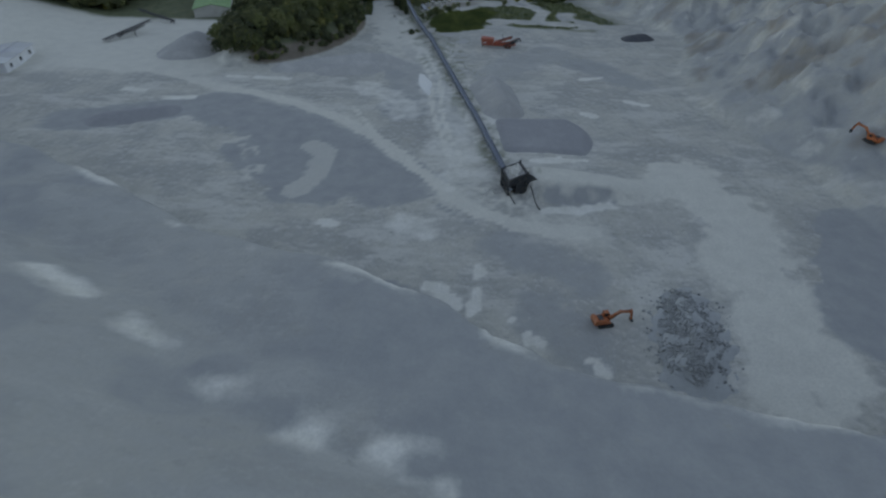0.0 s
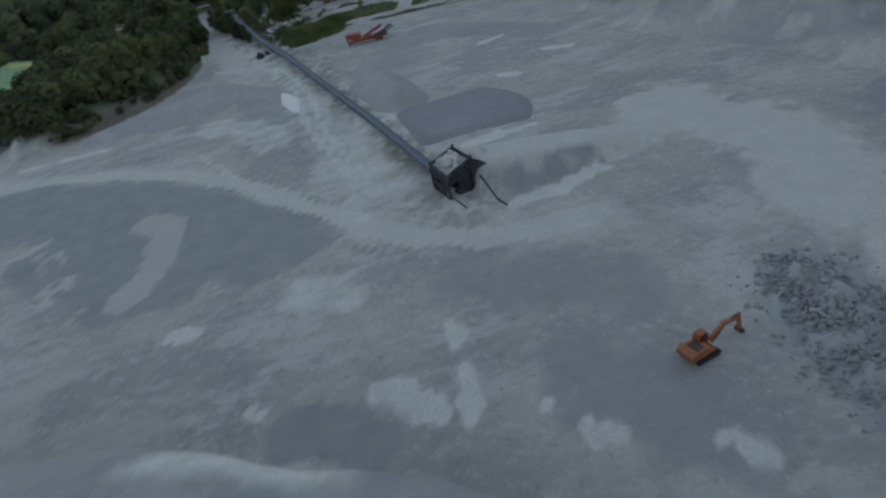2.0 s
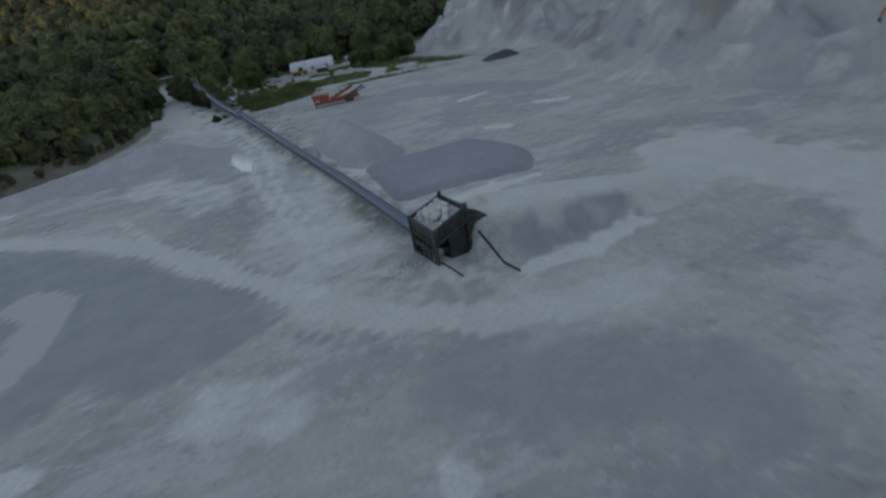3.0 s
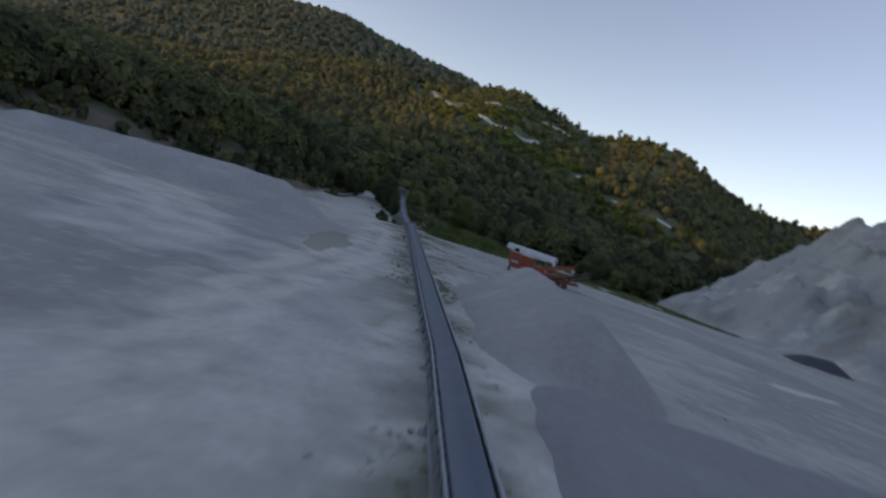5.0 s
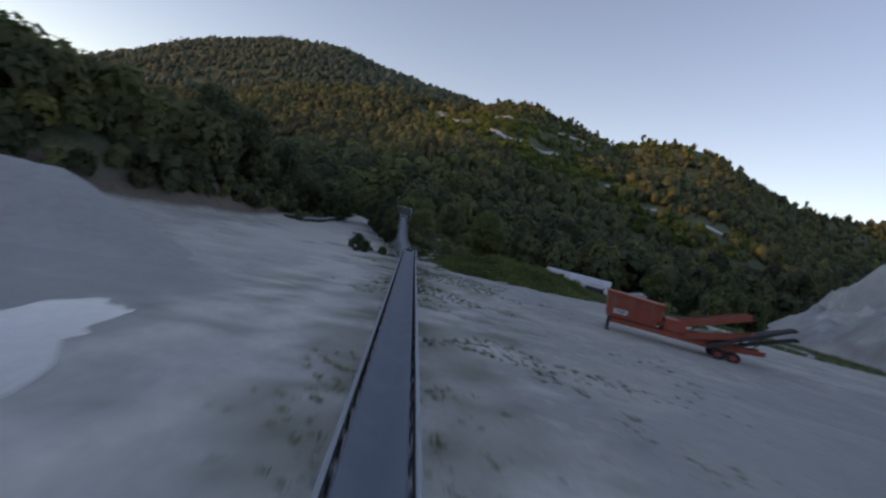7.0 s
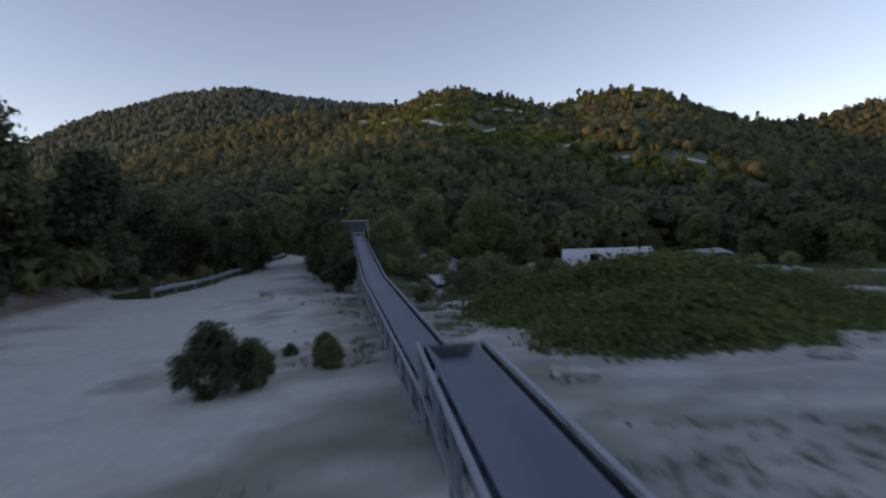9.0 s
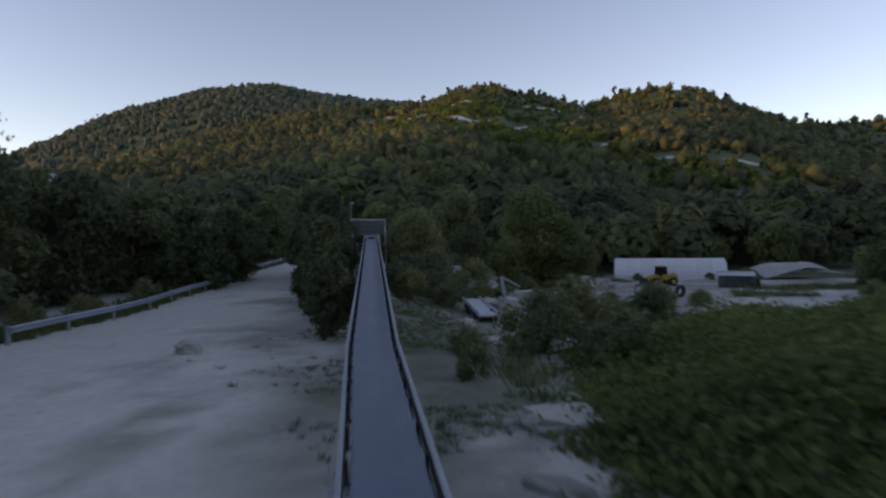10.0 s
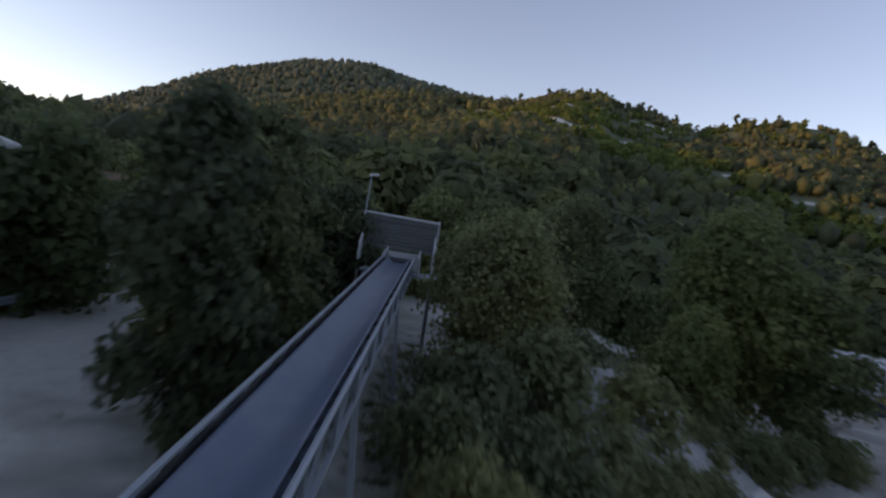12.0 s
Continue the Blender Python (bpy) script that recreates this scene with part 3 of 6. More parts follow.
    close = step(5.0, 1.5, np.abs(wx - np.interp(wy, [111, 142, 204, 236, 277], [11.6, 5.85, -8.5, -17, -28]))) * step(112, 125, wy) * step(262, 225, wy)
    grass = np.maximum(grass, 0.42 * close * step(0.0, 0.24, fbm(wx, wy, 1.7, 3, 87, 0.6) + 0.5 * fbm(wx, wy, 8, 2, 86)))
    cream = np.maximum(cream, 0.8 * close * step(0.04, 0.26, fbm(wx, wy, 2.8, 3, 85)))
    earth = np.maximum(earth, 0.16 * strip * step(-0.05, 0.3, fbm(wx, wy, 7, 4, 94)) * step(185, 215, wy))
    earth = np.maximum(earth, 0.42 * step(15, 6, yard + 2 * wob) * step(258, 270, wy) * step(-0.3, 0.1, fbm(wx, wy, 6, 3, 97)))
    grass = grass * (1 - clearing)
    cream = np.maximum(cream, 0.28 * step(0, 6, e) * step(0.1, 0.3, fbm(x, y * 0.8, 7, 4, 95)))
    dark_ground = np.maximum(dark_ground, step(-2, 6, e) * (0.45 + 0.5 * step(-0.05, 0.2, fbm(x, y * 0.7, 8, 4, 96))))
    return dict(pale=pale * (1 - 0.7 * step(0, 5, e)), dark_ground=dark_ground, cream=cream, earth=np.maximum(earth, 0.4 * step(0, 4, e) * step(0.0, 0.5, fbm(x, y, 9, 4, 93))), grass=grass)


xs = spaced(-78, 98, 1.0, -2600, 2600, 190, 1.6)
ys = spaced(8, 292, 0.9, -1500, 3000, 760, 5.0)
gx, gy = np.meshgrid(xs, ys)
gz = land(gx, gy)
nx, ny = len(xs), len(ys)
quad = (np.arange(ny - 1)[:, None] * nx + np.arange(nx - 1)[None]).ravel()
ground_mesh = sheet_mesh("ground", np.stack([gx.ravel(), gy.ravel(), gz.ravel()], 1), np.stack([quad, quad + 1, quad + nx + 1, quad + nx], 1), GROUND, True)
for stain, values in stains(gx.ravel(), gy.ravel()).items():
    layer = ground_mesh.attributes.new(stain, "FLOAT", "POINT")
    layer.data.foreach_set("value", values.astype(np.float32))
ground = tagged(new("ground", ground_mesh), "pale grey limestone quarry floor with benches, tracks and wooded hills", "ground", kind="structure")


# ---- shallow pool of milky slurry ----
def slurry_pool():
    a, b = Vector(POOL[0]), Vector(POOL[1])
    axis = (b - a).normalized()
    side = Vector((axis.y, -axis.x))
    g = np.random.default_rng(88)
    n = 72
    wob = np.convolve(np.tile(g.normal(size=n), 3), np.ones(7) / 7, "same")[n : 2 * n]
    bm = bmesh.new()
    rings = []
    for z, f in ((-4.2, 1.02), (-4.12, 1.0), (-4.105, 0.97)):
        ring = []
        for k in range(n):
            t = 2 * math.pi * k / n
            p = (a + b) / 2 + (axis * math.cos(t) * 8.0 + side * math.sin(t) * 1.6 * (1 + 0.5 * wob[k])) * f * (1 + 0.12 * wob[k])
            ring.append(bm.verts.new((p.x, p.y, z)))
        rings.append(ring)
    for low, high in zip(rings, rings[1:]):
        for k in range(n):
            bm.faces.new((low[k], low[(k + 1) % n], high[(k + 1) % n], high[k]))
    bm.faces.new(rings[-1])
    bmesh.ops.recalc_face_normals(bm, faces=bm.faces)
    return tagged(part("water", bm, SLURRY), "shallow pool of milky grey slurry on the quarry floor", "puddle", kind="structure")


slurry_pool()


# ---- heaps of stone on the floor ----
def heap(name, lines, slope, mat, label, category="gravel heap", fine=0.55, seed=1, lumps=0.12):
    pts = [p for line in lines for p in line]
    r = max(p[2] + 8 for p in pts) / slope
    x0, x1 = min(p[0] for p in pts) - r, max(p[0] for p in pts) + r
    y0, y1 = min(p[1] for p in pts) - r, max(p[1] for p in pts) + r
    hx, hy = np.meshgrid(np.arange(x0, x1, fine), np.arange(y0, y1, fine))
    base = land(hx, hy)
    top = np.full(hx.shape, -99.0)
    for line in lines:
        d, z = to_line(hx, hy, line)
        d = np.sqrt(d * d + 0.35)
        top = np.maximum(top, z - slope * d * (1 + 0.14 * fbm(hx, hy, 7, 3, seed)) + lumps * fbm(hx, hy, 1.4, 3, seed + 5))
    z = np.maximum(top, base - 0.12)
    keep = top > base - 0.1
    n = hx.shape[1]
    cell = (keep[:-1, :-1] | keep[1:, :-1] | keep[:-1, 1:] | keep[1:, 1:]).ravel()
    q = (np.arange(hx.shape[0] - 1)[:, None] * n + np.arange(n - 1)[None]).ravel()[cell]
    faces = np.stack([q, q + 1, q + n + 1, q + n], 1)
    used, where = np.unique(faces, return_inverse=True)
    verts = np.stack([hx.ravel(), hy.ravel(), z.ravel()], 1)[used]
    return tagged(new(name, sheet_mesh(name, verts, where.reshape(faces.shape), mat, True)), label, category)


heap("gravel_mound", [[(12.2, 150, 0.1), (9.2, 166.5, 0.2)]], 0.74, HEAP, "long steep heap of pale crushed stone beside the conveyor", seed=3)
heap("gravel_mound", [[(13.2 - 0.06 * k, 129.6 + 0.58 * k, -2.6), (27.6 + 0.35 * k - 0.017 * k * k, 129.2 + 0.62 * k, -2.6)] for k in range(25)], 0.5, HEAP_DARK, "broad flat-topped heap of dark grey grit by the hopper", seed=8)
heap("gravel_mound", [[(-22.5, 185.5, -1.1), (-31, 185, -1.2), (-40, 182.5, -1.7), (-52, 178, -2.4)], [(-27, 180.5, -1.8), (-38, 177, -2.2)]], 0.52, HEAP, "big smooth heap of pale crushed stone", seed=5)
heap("gravel_mound", [[(0.4, 210, -3.6), (1.4, 211, -3.7)]], 0.62, HEAP, "small pointed heap of pale gravel", seed=6)
heap("spoil_heap", [[(60, 219, -2.9), (64.5, 220.5, -2.7)]], 0.55, COAL, "small dark spoil heap at the foot of the rock face", "spoil heap", seed=9)
heap("gravel_mound", [[(-86.5, 192, 0.6), (-85.5, 198, 0.4)]], 0.55, HEAP, "cone of crushed stone beside the wooded knoll", seed=12)
heap("gravel_mound", [[(-84, 138, -2.2), (-72, 144, -2.4)]], 0.35, HEAP_DARK, "low grey grit heap on the lower quarry floor", seed=13)


# ---- leaves: clumps on a crown ----
def clumps(centres, radii, count, size, seed, flat=0.85, low=-0.35, fuzz=(0.6, 1.15), jitter=0.45):
    """Triangles facing outward from ellipsoids, as arrays of corners."""
    g = np.random.default_rng(seed)
    n = len(centres) * count
    d = g.normal(size=(n, 3))
    d /= np.linalg.norm(d, axis=1)[:, None]
    d[:, 2] = np.where(d[:, 2] < low, -d[:, 2], d[:, 2])
    c, r = np.repeat(centres, count, 0), np.repeat(radii, count, 0)
    at = c + d * r * g.uniform(fuzz[0], fuzz[1], (n, 1))
    nrm = d * [1, 1, flat] + g.normal(size=(n, 3)) * jitter
    nrm /= np.linalg.norm(nrm, axis=1)[:, None]
    u = np.cross(nrm, g.normal(size=(n, 3)))
    u /= np.linalg.norm(u, axis=1)[:, None]
    v = np.cross(nrm, u)
    s = (np.repeat(size, count) if np.ndim(size) else size) * g.uniform(0.55, 1.25, n)
    s = s[:, None]
    ang = g.uniform(0, 6.28, n)
    tri = [at + s * (u * np.cos(ang + k)[:, None] + v * np.sin(ang + k)[:, None]) * w for k, w in ((0, 1.0), (2.0, 0.9), (4.1, 1.05))]
    return np.stack(tri, 1).reshape(-1, 3)


def leaf_mesh(name, corners, mat):
    return sheet_mesh(name, corners, np.arange(len(corners)).reshape(-1, 3), mat)


# far woods on the mountain
def wood(name, n, area, size, count, seed, label, keep, mat=None, lumps=False):
    g = np.random.default_rng(seed)
    x, y = g.uniform(area[0], area[1], n * 3), g.uniform(area[2], area[3], n * 3)
    ok = keep(x, y)
    x, y = x[ok][:n], y[ok][:n]
    r = size * (0.55 + 1.15 * g.uniform(0, 1, len(x)) ** 1.8) * (1 + 0.5 * fbm(x, y, 60, 2, seed))
    r = r * np.where((y > 640) & (y < 800), 0.75, 1.0)  # wind-bitten trees on the ridge
    z = land(x, y)
    c = np.stack([x, y, z + r * 0.85], 1)
    tones = np.clip(0.45 + 0.5 * fbm(x, y, 38, 2, seed + 3) + g.normal(size=len(x)) * 0.27, 0, 1)
    rad = np.stack([r * g.uniform(0.75, 1.0, len(x)), r * g.uniform(0.75, 1.0, len(x)), r * g.uniform(0.95, 1.35, len(x))], 1)
    if lumps:  # far crowns: uneven rounded lumps with a few loose sprays of leaves
        ico = bmesh.new()
        bmesh.ops.create_icosphere(ico, subdivisions=1, radius=1.0)
        unit, tri = np.array([v.co[:] for v in ico.verts]), np.array([[v.index for v in f.verts] for f in ico.faces])
        ico.free()
        k = len(unit)
        bump = g.uniform(0.62, 1.3, (len(x), k, 1)) if count > 1 else g.uniform(0.85, 1.12, (len(x), k, 1))
        body = (c[:, None] + unit[None] * rad[:, None] * bump).reshape(-1, 3)
        faces = (tri[None] + (np.arange(len(x)) * k)[:, None, None]).reshape(-1, 3)
        spray = clumps(c, rad, count, r * 0.42, seed, low=-0.1, fuzz=(0.95, 1.3), jitter=0.4)
        verts = np.concatenate([body, spray])
        me = sheet_mesh(name, verts, np.concatenate([faces, len(body) + np.arange(len(spray)).reshape(-1, 3)]), mat or FOREST, True)
        tones = np.concatenate([np.repeat(tones, k), np.repeat(tones, count * 3)])
    else:
        me = leaf_mesh(name, clumps(c, rad, count, r * (6.3 / count**0.62), seed, fuzz=(0.72, 1.08), jitter=0.24), mat or FOREST)
        tones = np.repeat(tones, count * 3)
    layer = me.attributes.new("tone", "FLOAT", "POINT")
    layer.data.foreach_set("value", tones.astype(np.float32))
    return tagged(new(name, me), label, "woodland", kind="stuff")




def wooded(x, y):
    s = y - along(x, FOOT)
    ok = ((s > 55) | ((np.abs(x) > 160) & (s > 3))) & (y < 790) & ((x - along(y, EAST_TOE) < 20) | (y > 440))
    for line in CLEARINGS:
        d = np.minimum(np.minimum(to_line(x, y, line)[0], to_line(x, y + 10, line)[0]), to_line(x + 13, y + 5, line)[0])
        ok &= d > 7.5 + 4 * fbm(x, y, 12, 2, 5)
    for meadow, wide, thin in (([(-65, 560), (-20, 540), (5, 545)], 32, 0.42), ([(-70, 620), (-30, 600), (0, 600)], 28, 0.42), ([(-50, 660), (0, 668), (25, 672)], 18, 0.4), ([(-40, 640), (40, 660), (110, 640)], 24, 0.12), ([(60, 470), (82, 480)], 16, 0.25), ([(100, 480), (120, 500)], 22, 0.2), ([(60, 720), (120, 715)], 24, 0.1)):
        d, _ = to_line(x, y, meadow)
        ok &= (d > wide + 10 * fbm(x, y, 20, 2, 6)) | (smooth_noise(x / 7, y / 7, 4) > thin)
    return ok & (smooth_noise(x / 16, y / 16, 9) > -0.42)


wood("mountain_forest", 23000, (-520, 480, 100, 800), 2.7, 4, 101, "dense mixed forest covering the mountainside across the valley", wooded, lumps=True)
wood("far_forest", 11500, (-1350, 50, 800, 1280), 3.7, 1, 102, "green forest with haze in its leaf colour on the high mountain behind", lambda x, y: (land(x, y) > 40) & (y > 800), HAZE_LEAF, True)
wood("knoll_forest", 430, (-98, -34, 165, 262), 2.7, 280, 103, "dark wood on the knoll beside the quarry floor", lambda x, y: (island(x, y) > np.where(x > -58, 0.46, 0.26)) & (smooth_noise(x / 5, y / 5, 3) > -0.3))
wood("hill_scrub", 620, (-64, -28, 172, 248), 0.85, 48, 104, "low scrub on the brown bank of the knoll", lambda x, y: (island(x, y) > 0.05) & (island(x, y) < 0.55) & (smooth_noise(x / 4, y / 4, 12) > -0.22))
wood("west_forest", 1500, (-330, -122, 110, 300), 4.4, 60, 105, "dark forest west of the quarry yards", lambda x, y: (x < -135) & (y > 235) & (y < along(x, FOOT) + 4))
wood("valley_edge_forest", 900, (-150, 170, 250, 470), 3.7, 270, 106, "leafy trees along the foot of the mountain", lambda x, y: (y > along(x, FOOT) + 3) & (y < along(x, FOOT) + 62) & (x - along(y, EAST_TOE) < 0))


wood("mountain_scrub", 3800, (-130, 230, 470, 735), 1.5, 26, 107, "bright green scrub on the mountain meadows", lambda x, y: ~wooded(x, y) & (smooth_noise(x / 9, y / 9, 14) > -0.12) & (y > along(x, FOOT) + 55) & (np.min([to_line(x, y, line)[0] for line in CLEARINGS], axis=0) > 6), MEADOW_LEAF)


# ---- single trees and bushes ----
def tree(name, at, height, spread, mat, label, seed, blobs=16, count=170, leaf=0.34, trunk=0.16, start=0.22, category="tree", group="", narrow=0.8):
    g = np.random.default_rng(seed)
    x, y = at
    z = land_at(x, y) - 0.1
    ob = thing(name, pose(x, y, z), label, category, group)
    bm = bmesh.new()
    top = Vector((g.normal() * 0.25, g.normal() * 0.25, height * 0.8))
    bends = [Vector((0, 0, 0)), top * 0.33 + Vector((g.normal(), g.normal(), 0)) * 0.12, top * 0.66 + Vector((g.normal(), g.normal(), 0)) * 0.15, top]
    for k in range(3):
        made = bmesh.ops.create_cone(bm, cap_ends=True, segments=7, radius1=trunk * (1 - 0.3 * k), radius2=trunk * (0.7 - 0.3 * k) + 0.02, depth=(bends[k + 1] - bends[k]).length * 1.03)["verts"]
        turn = (bends[k + 1] - bends[k]).to_track_quat("Z", "Y").to_matrix().to_4x4()
        bmesh.ops.transform(bm, matrix=Matrix.Translation((bends[k] + bends[k + 1]) / 2) @ turn, verts=made)
    part("trunk", bm, BARK, ob)
    f = g.uniform(start, 1.0, blobs) ** 0.9
    ang = g.uniform(0, 6.28, blobs)
    wide = spread * np.sin(np.clip((f - start) / (1 - start) * 0.82 + 0.14, 0, 1) * math.pi) ** 0.8
    out = wide * g.uniform(0.3, 1.0, blobs)
    c = np.stack([out * np.cos(ang), out * np.sin(ang), f * height * 0.93], 1)
    r = spread * g.uniform(0.26, 0.48, blobs)
    rad = np.stack([r, r, r * narrow], 1)
    bm = bmesh.new()
    for k in range(0, blobs, 2):
        bar(bm, top * min(0.95, max(0.1, f[k] * 0.8)), Vector(c[k]), trunk * 0.35, sides=5)
    part("branchwork", bm, BARK, ob)
    crown = new("crown", leaf_mesh("crown", clumps(c, rad, count, np.full(blobs, leaf), seed + 1, low=-0.8, fuzz=(0.25, 1.4)), mat))
    crown.parent = ob
    return ob


def scatter(proto, places, group=""):
    g = np.random.default_rng(len(places))
    for x, y, s in places:
        k = copy_thing(proto, pose(x, y, land_at(x, y) - 0.1, 0, 0, g.uniform(0, 360)) @ Matrix.Diagonal((s, s, s * g.uniform(0.85, 1.15), 1)))




# ---- the two belt conveyors ----
def conveyor(name, line, label, leg_every, width=1.3, deep=0.75, group="belt conveyors", skip=0.0):
    """line: points of the top rails' middle. Trough belt between two lattice sides on legs."""
    ob = thing(name, pose(0, 0, 0), label, "belt conveyor", group)
    pts = [Vector(p) for p in line]
    lens = [0.0]
    for a, b in zip(pts[:-1], pts[1:]):
        lens.append(lens[-1] + (b - a).length)
    total = lens[-1]

    def at(s):
        s = min(max(s, 0.0), total)
        k = max(i for i in range(len(lens) - 1) if lens[i] <= s + 1e-6)
        return pts[k].lerp(pts[k + 1], (s - lens[k]) / (lens[k + 1] - lens[k]))

    ahead = (pts[-1] - pts[0]).normalized()
    right = ahead.cross(Vector((0, 0, 1))).normalized()
    up = Vector((0, 0, 1))
    # belt: a trough in cross-section, hanging a little between idlers
    bm = bmesh.new()
    shape = [(-0.50, -0.05), (-0.44, -0.07), (-0.24, -0.26), (0.24, -0.26), (0.44, -0.07), (0.50, -0.05)]
    rows, n = [], int(total / 0.6)
    for i in range(n + 1):
        p = at(total * i / n)
        sag = 0.012 * math.sin(i * math.pi)
        rows.append([bm.verts.new(p + right * (a * width / 1.3) + up * (h + sag)) for a, h in shape] + [bm.verts.new(p + right * (a * width / 1.3) + up * (h - 0.03)) for a, h in shape[::-1]])
    for a, b in zip(rows[:-1], rows[1:]):
        for k in range(len(a)):
            bm.faces.new((a[k], a[(k + 1) % len(a)], b[(k + 1) % len(a)], b[k]))
    part("belt", bm, BELT, ob, "smooth blue-grey rubber trough belt", True)
    # return belt
    bm = bmesh.new()
    for a, b in zip(pts[:-1], pts[1:]):
        bar(bm, a - up * (deep - 0.06), b - up * (deep - 0.06), 0.98, 0.025)
    part("return_belt", bm, BELT, ob)
    for side in (-1, 1):
        off = right * side * width / 2
        bm = bmesh.new()
        for a, b in zip(pts[:-1], pts[1:]):
            bar(bm, a + off, b + off, 0.09, 0.09, 6)
        part("top_rail", bm, STEEL, ob, "galvanised tube rail")
        bm = bmesh.new()
        for a, b in zip(pts[:-1], pts[1:]):
            bar(bm, a + off - up * deep, b + off - up * deep, 0.07, 0.1)
        part("bottom_rail", bm, STEEL, ob)
        bm = bmesh.new()
        s, k = 0.0, 0
        while s + 0.9 <= total:
            a, b = at(s), at(s + 0.9)
            bar(bm, a + off - up * (0.04 if k % 2 else deep), b + off - up * (deep if k % 2 else 0.04), 0.05, 0.03)
            if k % 2 == 0:
                bar(bm, a + off, a + off - up * deep, 0.05, 0.05)
            s, k = s + 0.9, k + 1
        part("lattice", bm, STEEL, ob, "zigzag steel lattice")
        bm = bmesh.new()
        for a, b in zip(pts[:-1], pts[1:]):
            bar(bm, a + off * 0.93 - up * 0.13, b + off * 0.93 - up * 0.13, 0.012, 0.16)
        part("skirt_plate", bm, DARK_STEEL, ob)
    # idlers on brackets
    bm = bmesh.new()
    bar(bm, -right * (width / 2 - 0.03) - up * 0.42, right * (width / 2 - 0.03) - up * 0.42, 0.06, 0.06)
    bar(bm, -right * 0.25 - up * 0.31, right * 0.25 - up * 0.31, 0.09, 0.09, 8)
    for side in (-1, 1):
        bar(bm, right * side * 0.26 - up * 0.30, right * side * 0.50 - up * 0.11, 0.09, 0.09, 8)
        bar(bm, right * side * 0.57 - up * 0.44, right * side * 0.57 - up * 0.06, 0.05, 0.05)
    first = part("idler", bm, DARK_STEEL, ob)
    count = int(total / 1.2)
    first.matrix_basis = Matrix.Translation(at(0.6))
    for i in range(1, count):
        share("idler", first.data, ob, Matrix.Translation(at(0.6 + 1.2 * i)))
    # legs stand on the ground below
    s = 1.0 + skip
    while s < total:
        p = at(s)
        for side in (-1, 1):
            top = p + right * side * width / 2 - up * deep
            foot = p + right * side * (width / 2 + 0.10 * max(0.0, top.z - land_at(top.x, top.y)))
            foot.z = land_at(foot.x, foot.y) - 0.15
            if foot.z < top.z:
                bm = bmesh.new()
                bar(bm, foot, top, 0.11, 0.11)
                box(bm, (0.35, 0.35, 0.12), (foot.x, foot.y, foot.z + 0.17))
                leg = part("leg", bm, STEEL, ob)
                if top.z - foot.z > 2.0:
                    bm = bmesh.new()
                    bar(bm, foot + up * 0.4, p - right * side * width / 2 - up * deep, 0.06, 0.06)
                    part("brace", bm, STEEL, leg)
        s += leg_every
    # head drum
    bm = bmesh.new()
    head = pts[-1] - up * 0.3
    bar(bm, head - right * 0.52, head + right * 0.52, 0.5, 0.5, 14)
    part("head_drum", bm, DARK_STEEL, ob)
    return ob


LOWER = [(11.6, 111.2, -1.55), (5.85, 142, -2.74)] + [(4 - 0.231 * (y - 150), y, z) for y, z in ((150, -2.88), (204, -3.38), (216, -3.2))]
UPPER = [(-10.65, 214.2, -4.3), (-17.1, 236, -3.45), (-28.0, 277, -0.85)]
conveyor("belt_conveyor", LOWER, "long low belt conveyor with steel lattice sides and rubber belt", 6.0)
conveyor("belt_conveyor", UPPER, "raised belt conveyor with lattice sides climbing on steel legs", 8.0, skip=1.5)


# ---- stones ----
def rock_mesh(name, seed, mat, squash=0.75):
    g = np.random.default_rng(seed)
    bm = bmesh.new()
    bmesh.ops.create_icosphere(bm, subdivisions=1, radius=0.5)
    for v in bm.verts:
        v.co = Vector((v.co.x * g.uniform(0.7, 1.2), v.co.y * g.uniform(0.7, 1.2), v.co.z * squash * g.uniform(0.7, 1.2)))
    me = bpy.data.meshes.new(name)
    bm.to_mesh(me)
    bm.free()
    me.materials.append(mat)
    return me


ROCKS = [rock_mesh("rock", 40 + k, RUBBLE) for k in range(6)]
PALE_ROCKS = [rock_mesh("rock", 60 + k, PALE_ROCK) for k in range(5)]


# ---- the loading hopper at the conveyor's foot ----
def slab(bm, corners, thick):
    """A flat plate through four corners."""
    c = [Vector(p) for p in corners]
    n = (c[1] - c[0]).cross(c[3] - c[0]).normalized() * thick / 2
    a, b = [bm.verts.new(p + n) for p in c], [bm.verts.new(p - n) for p in c]
    bm.faces.new(a)
    bm.faces.new(b[::-1])
    for k in range(4):
        bm.faces.new((a[k], b[k], b[(k + 1) % 4], a[(k + 1) % 4]))
    return bm


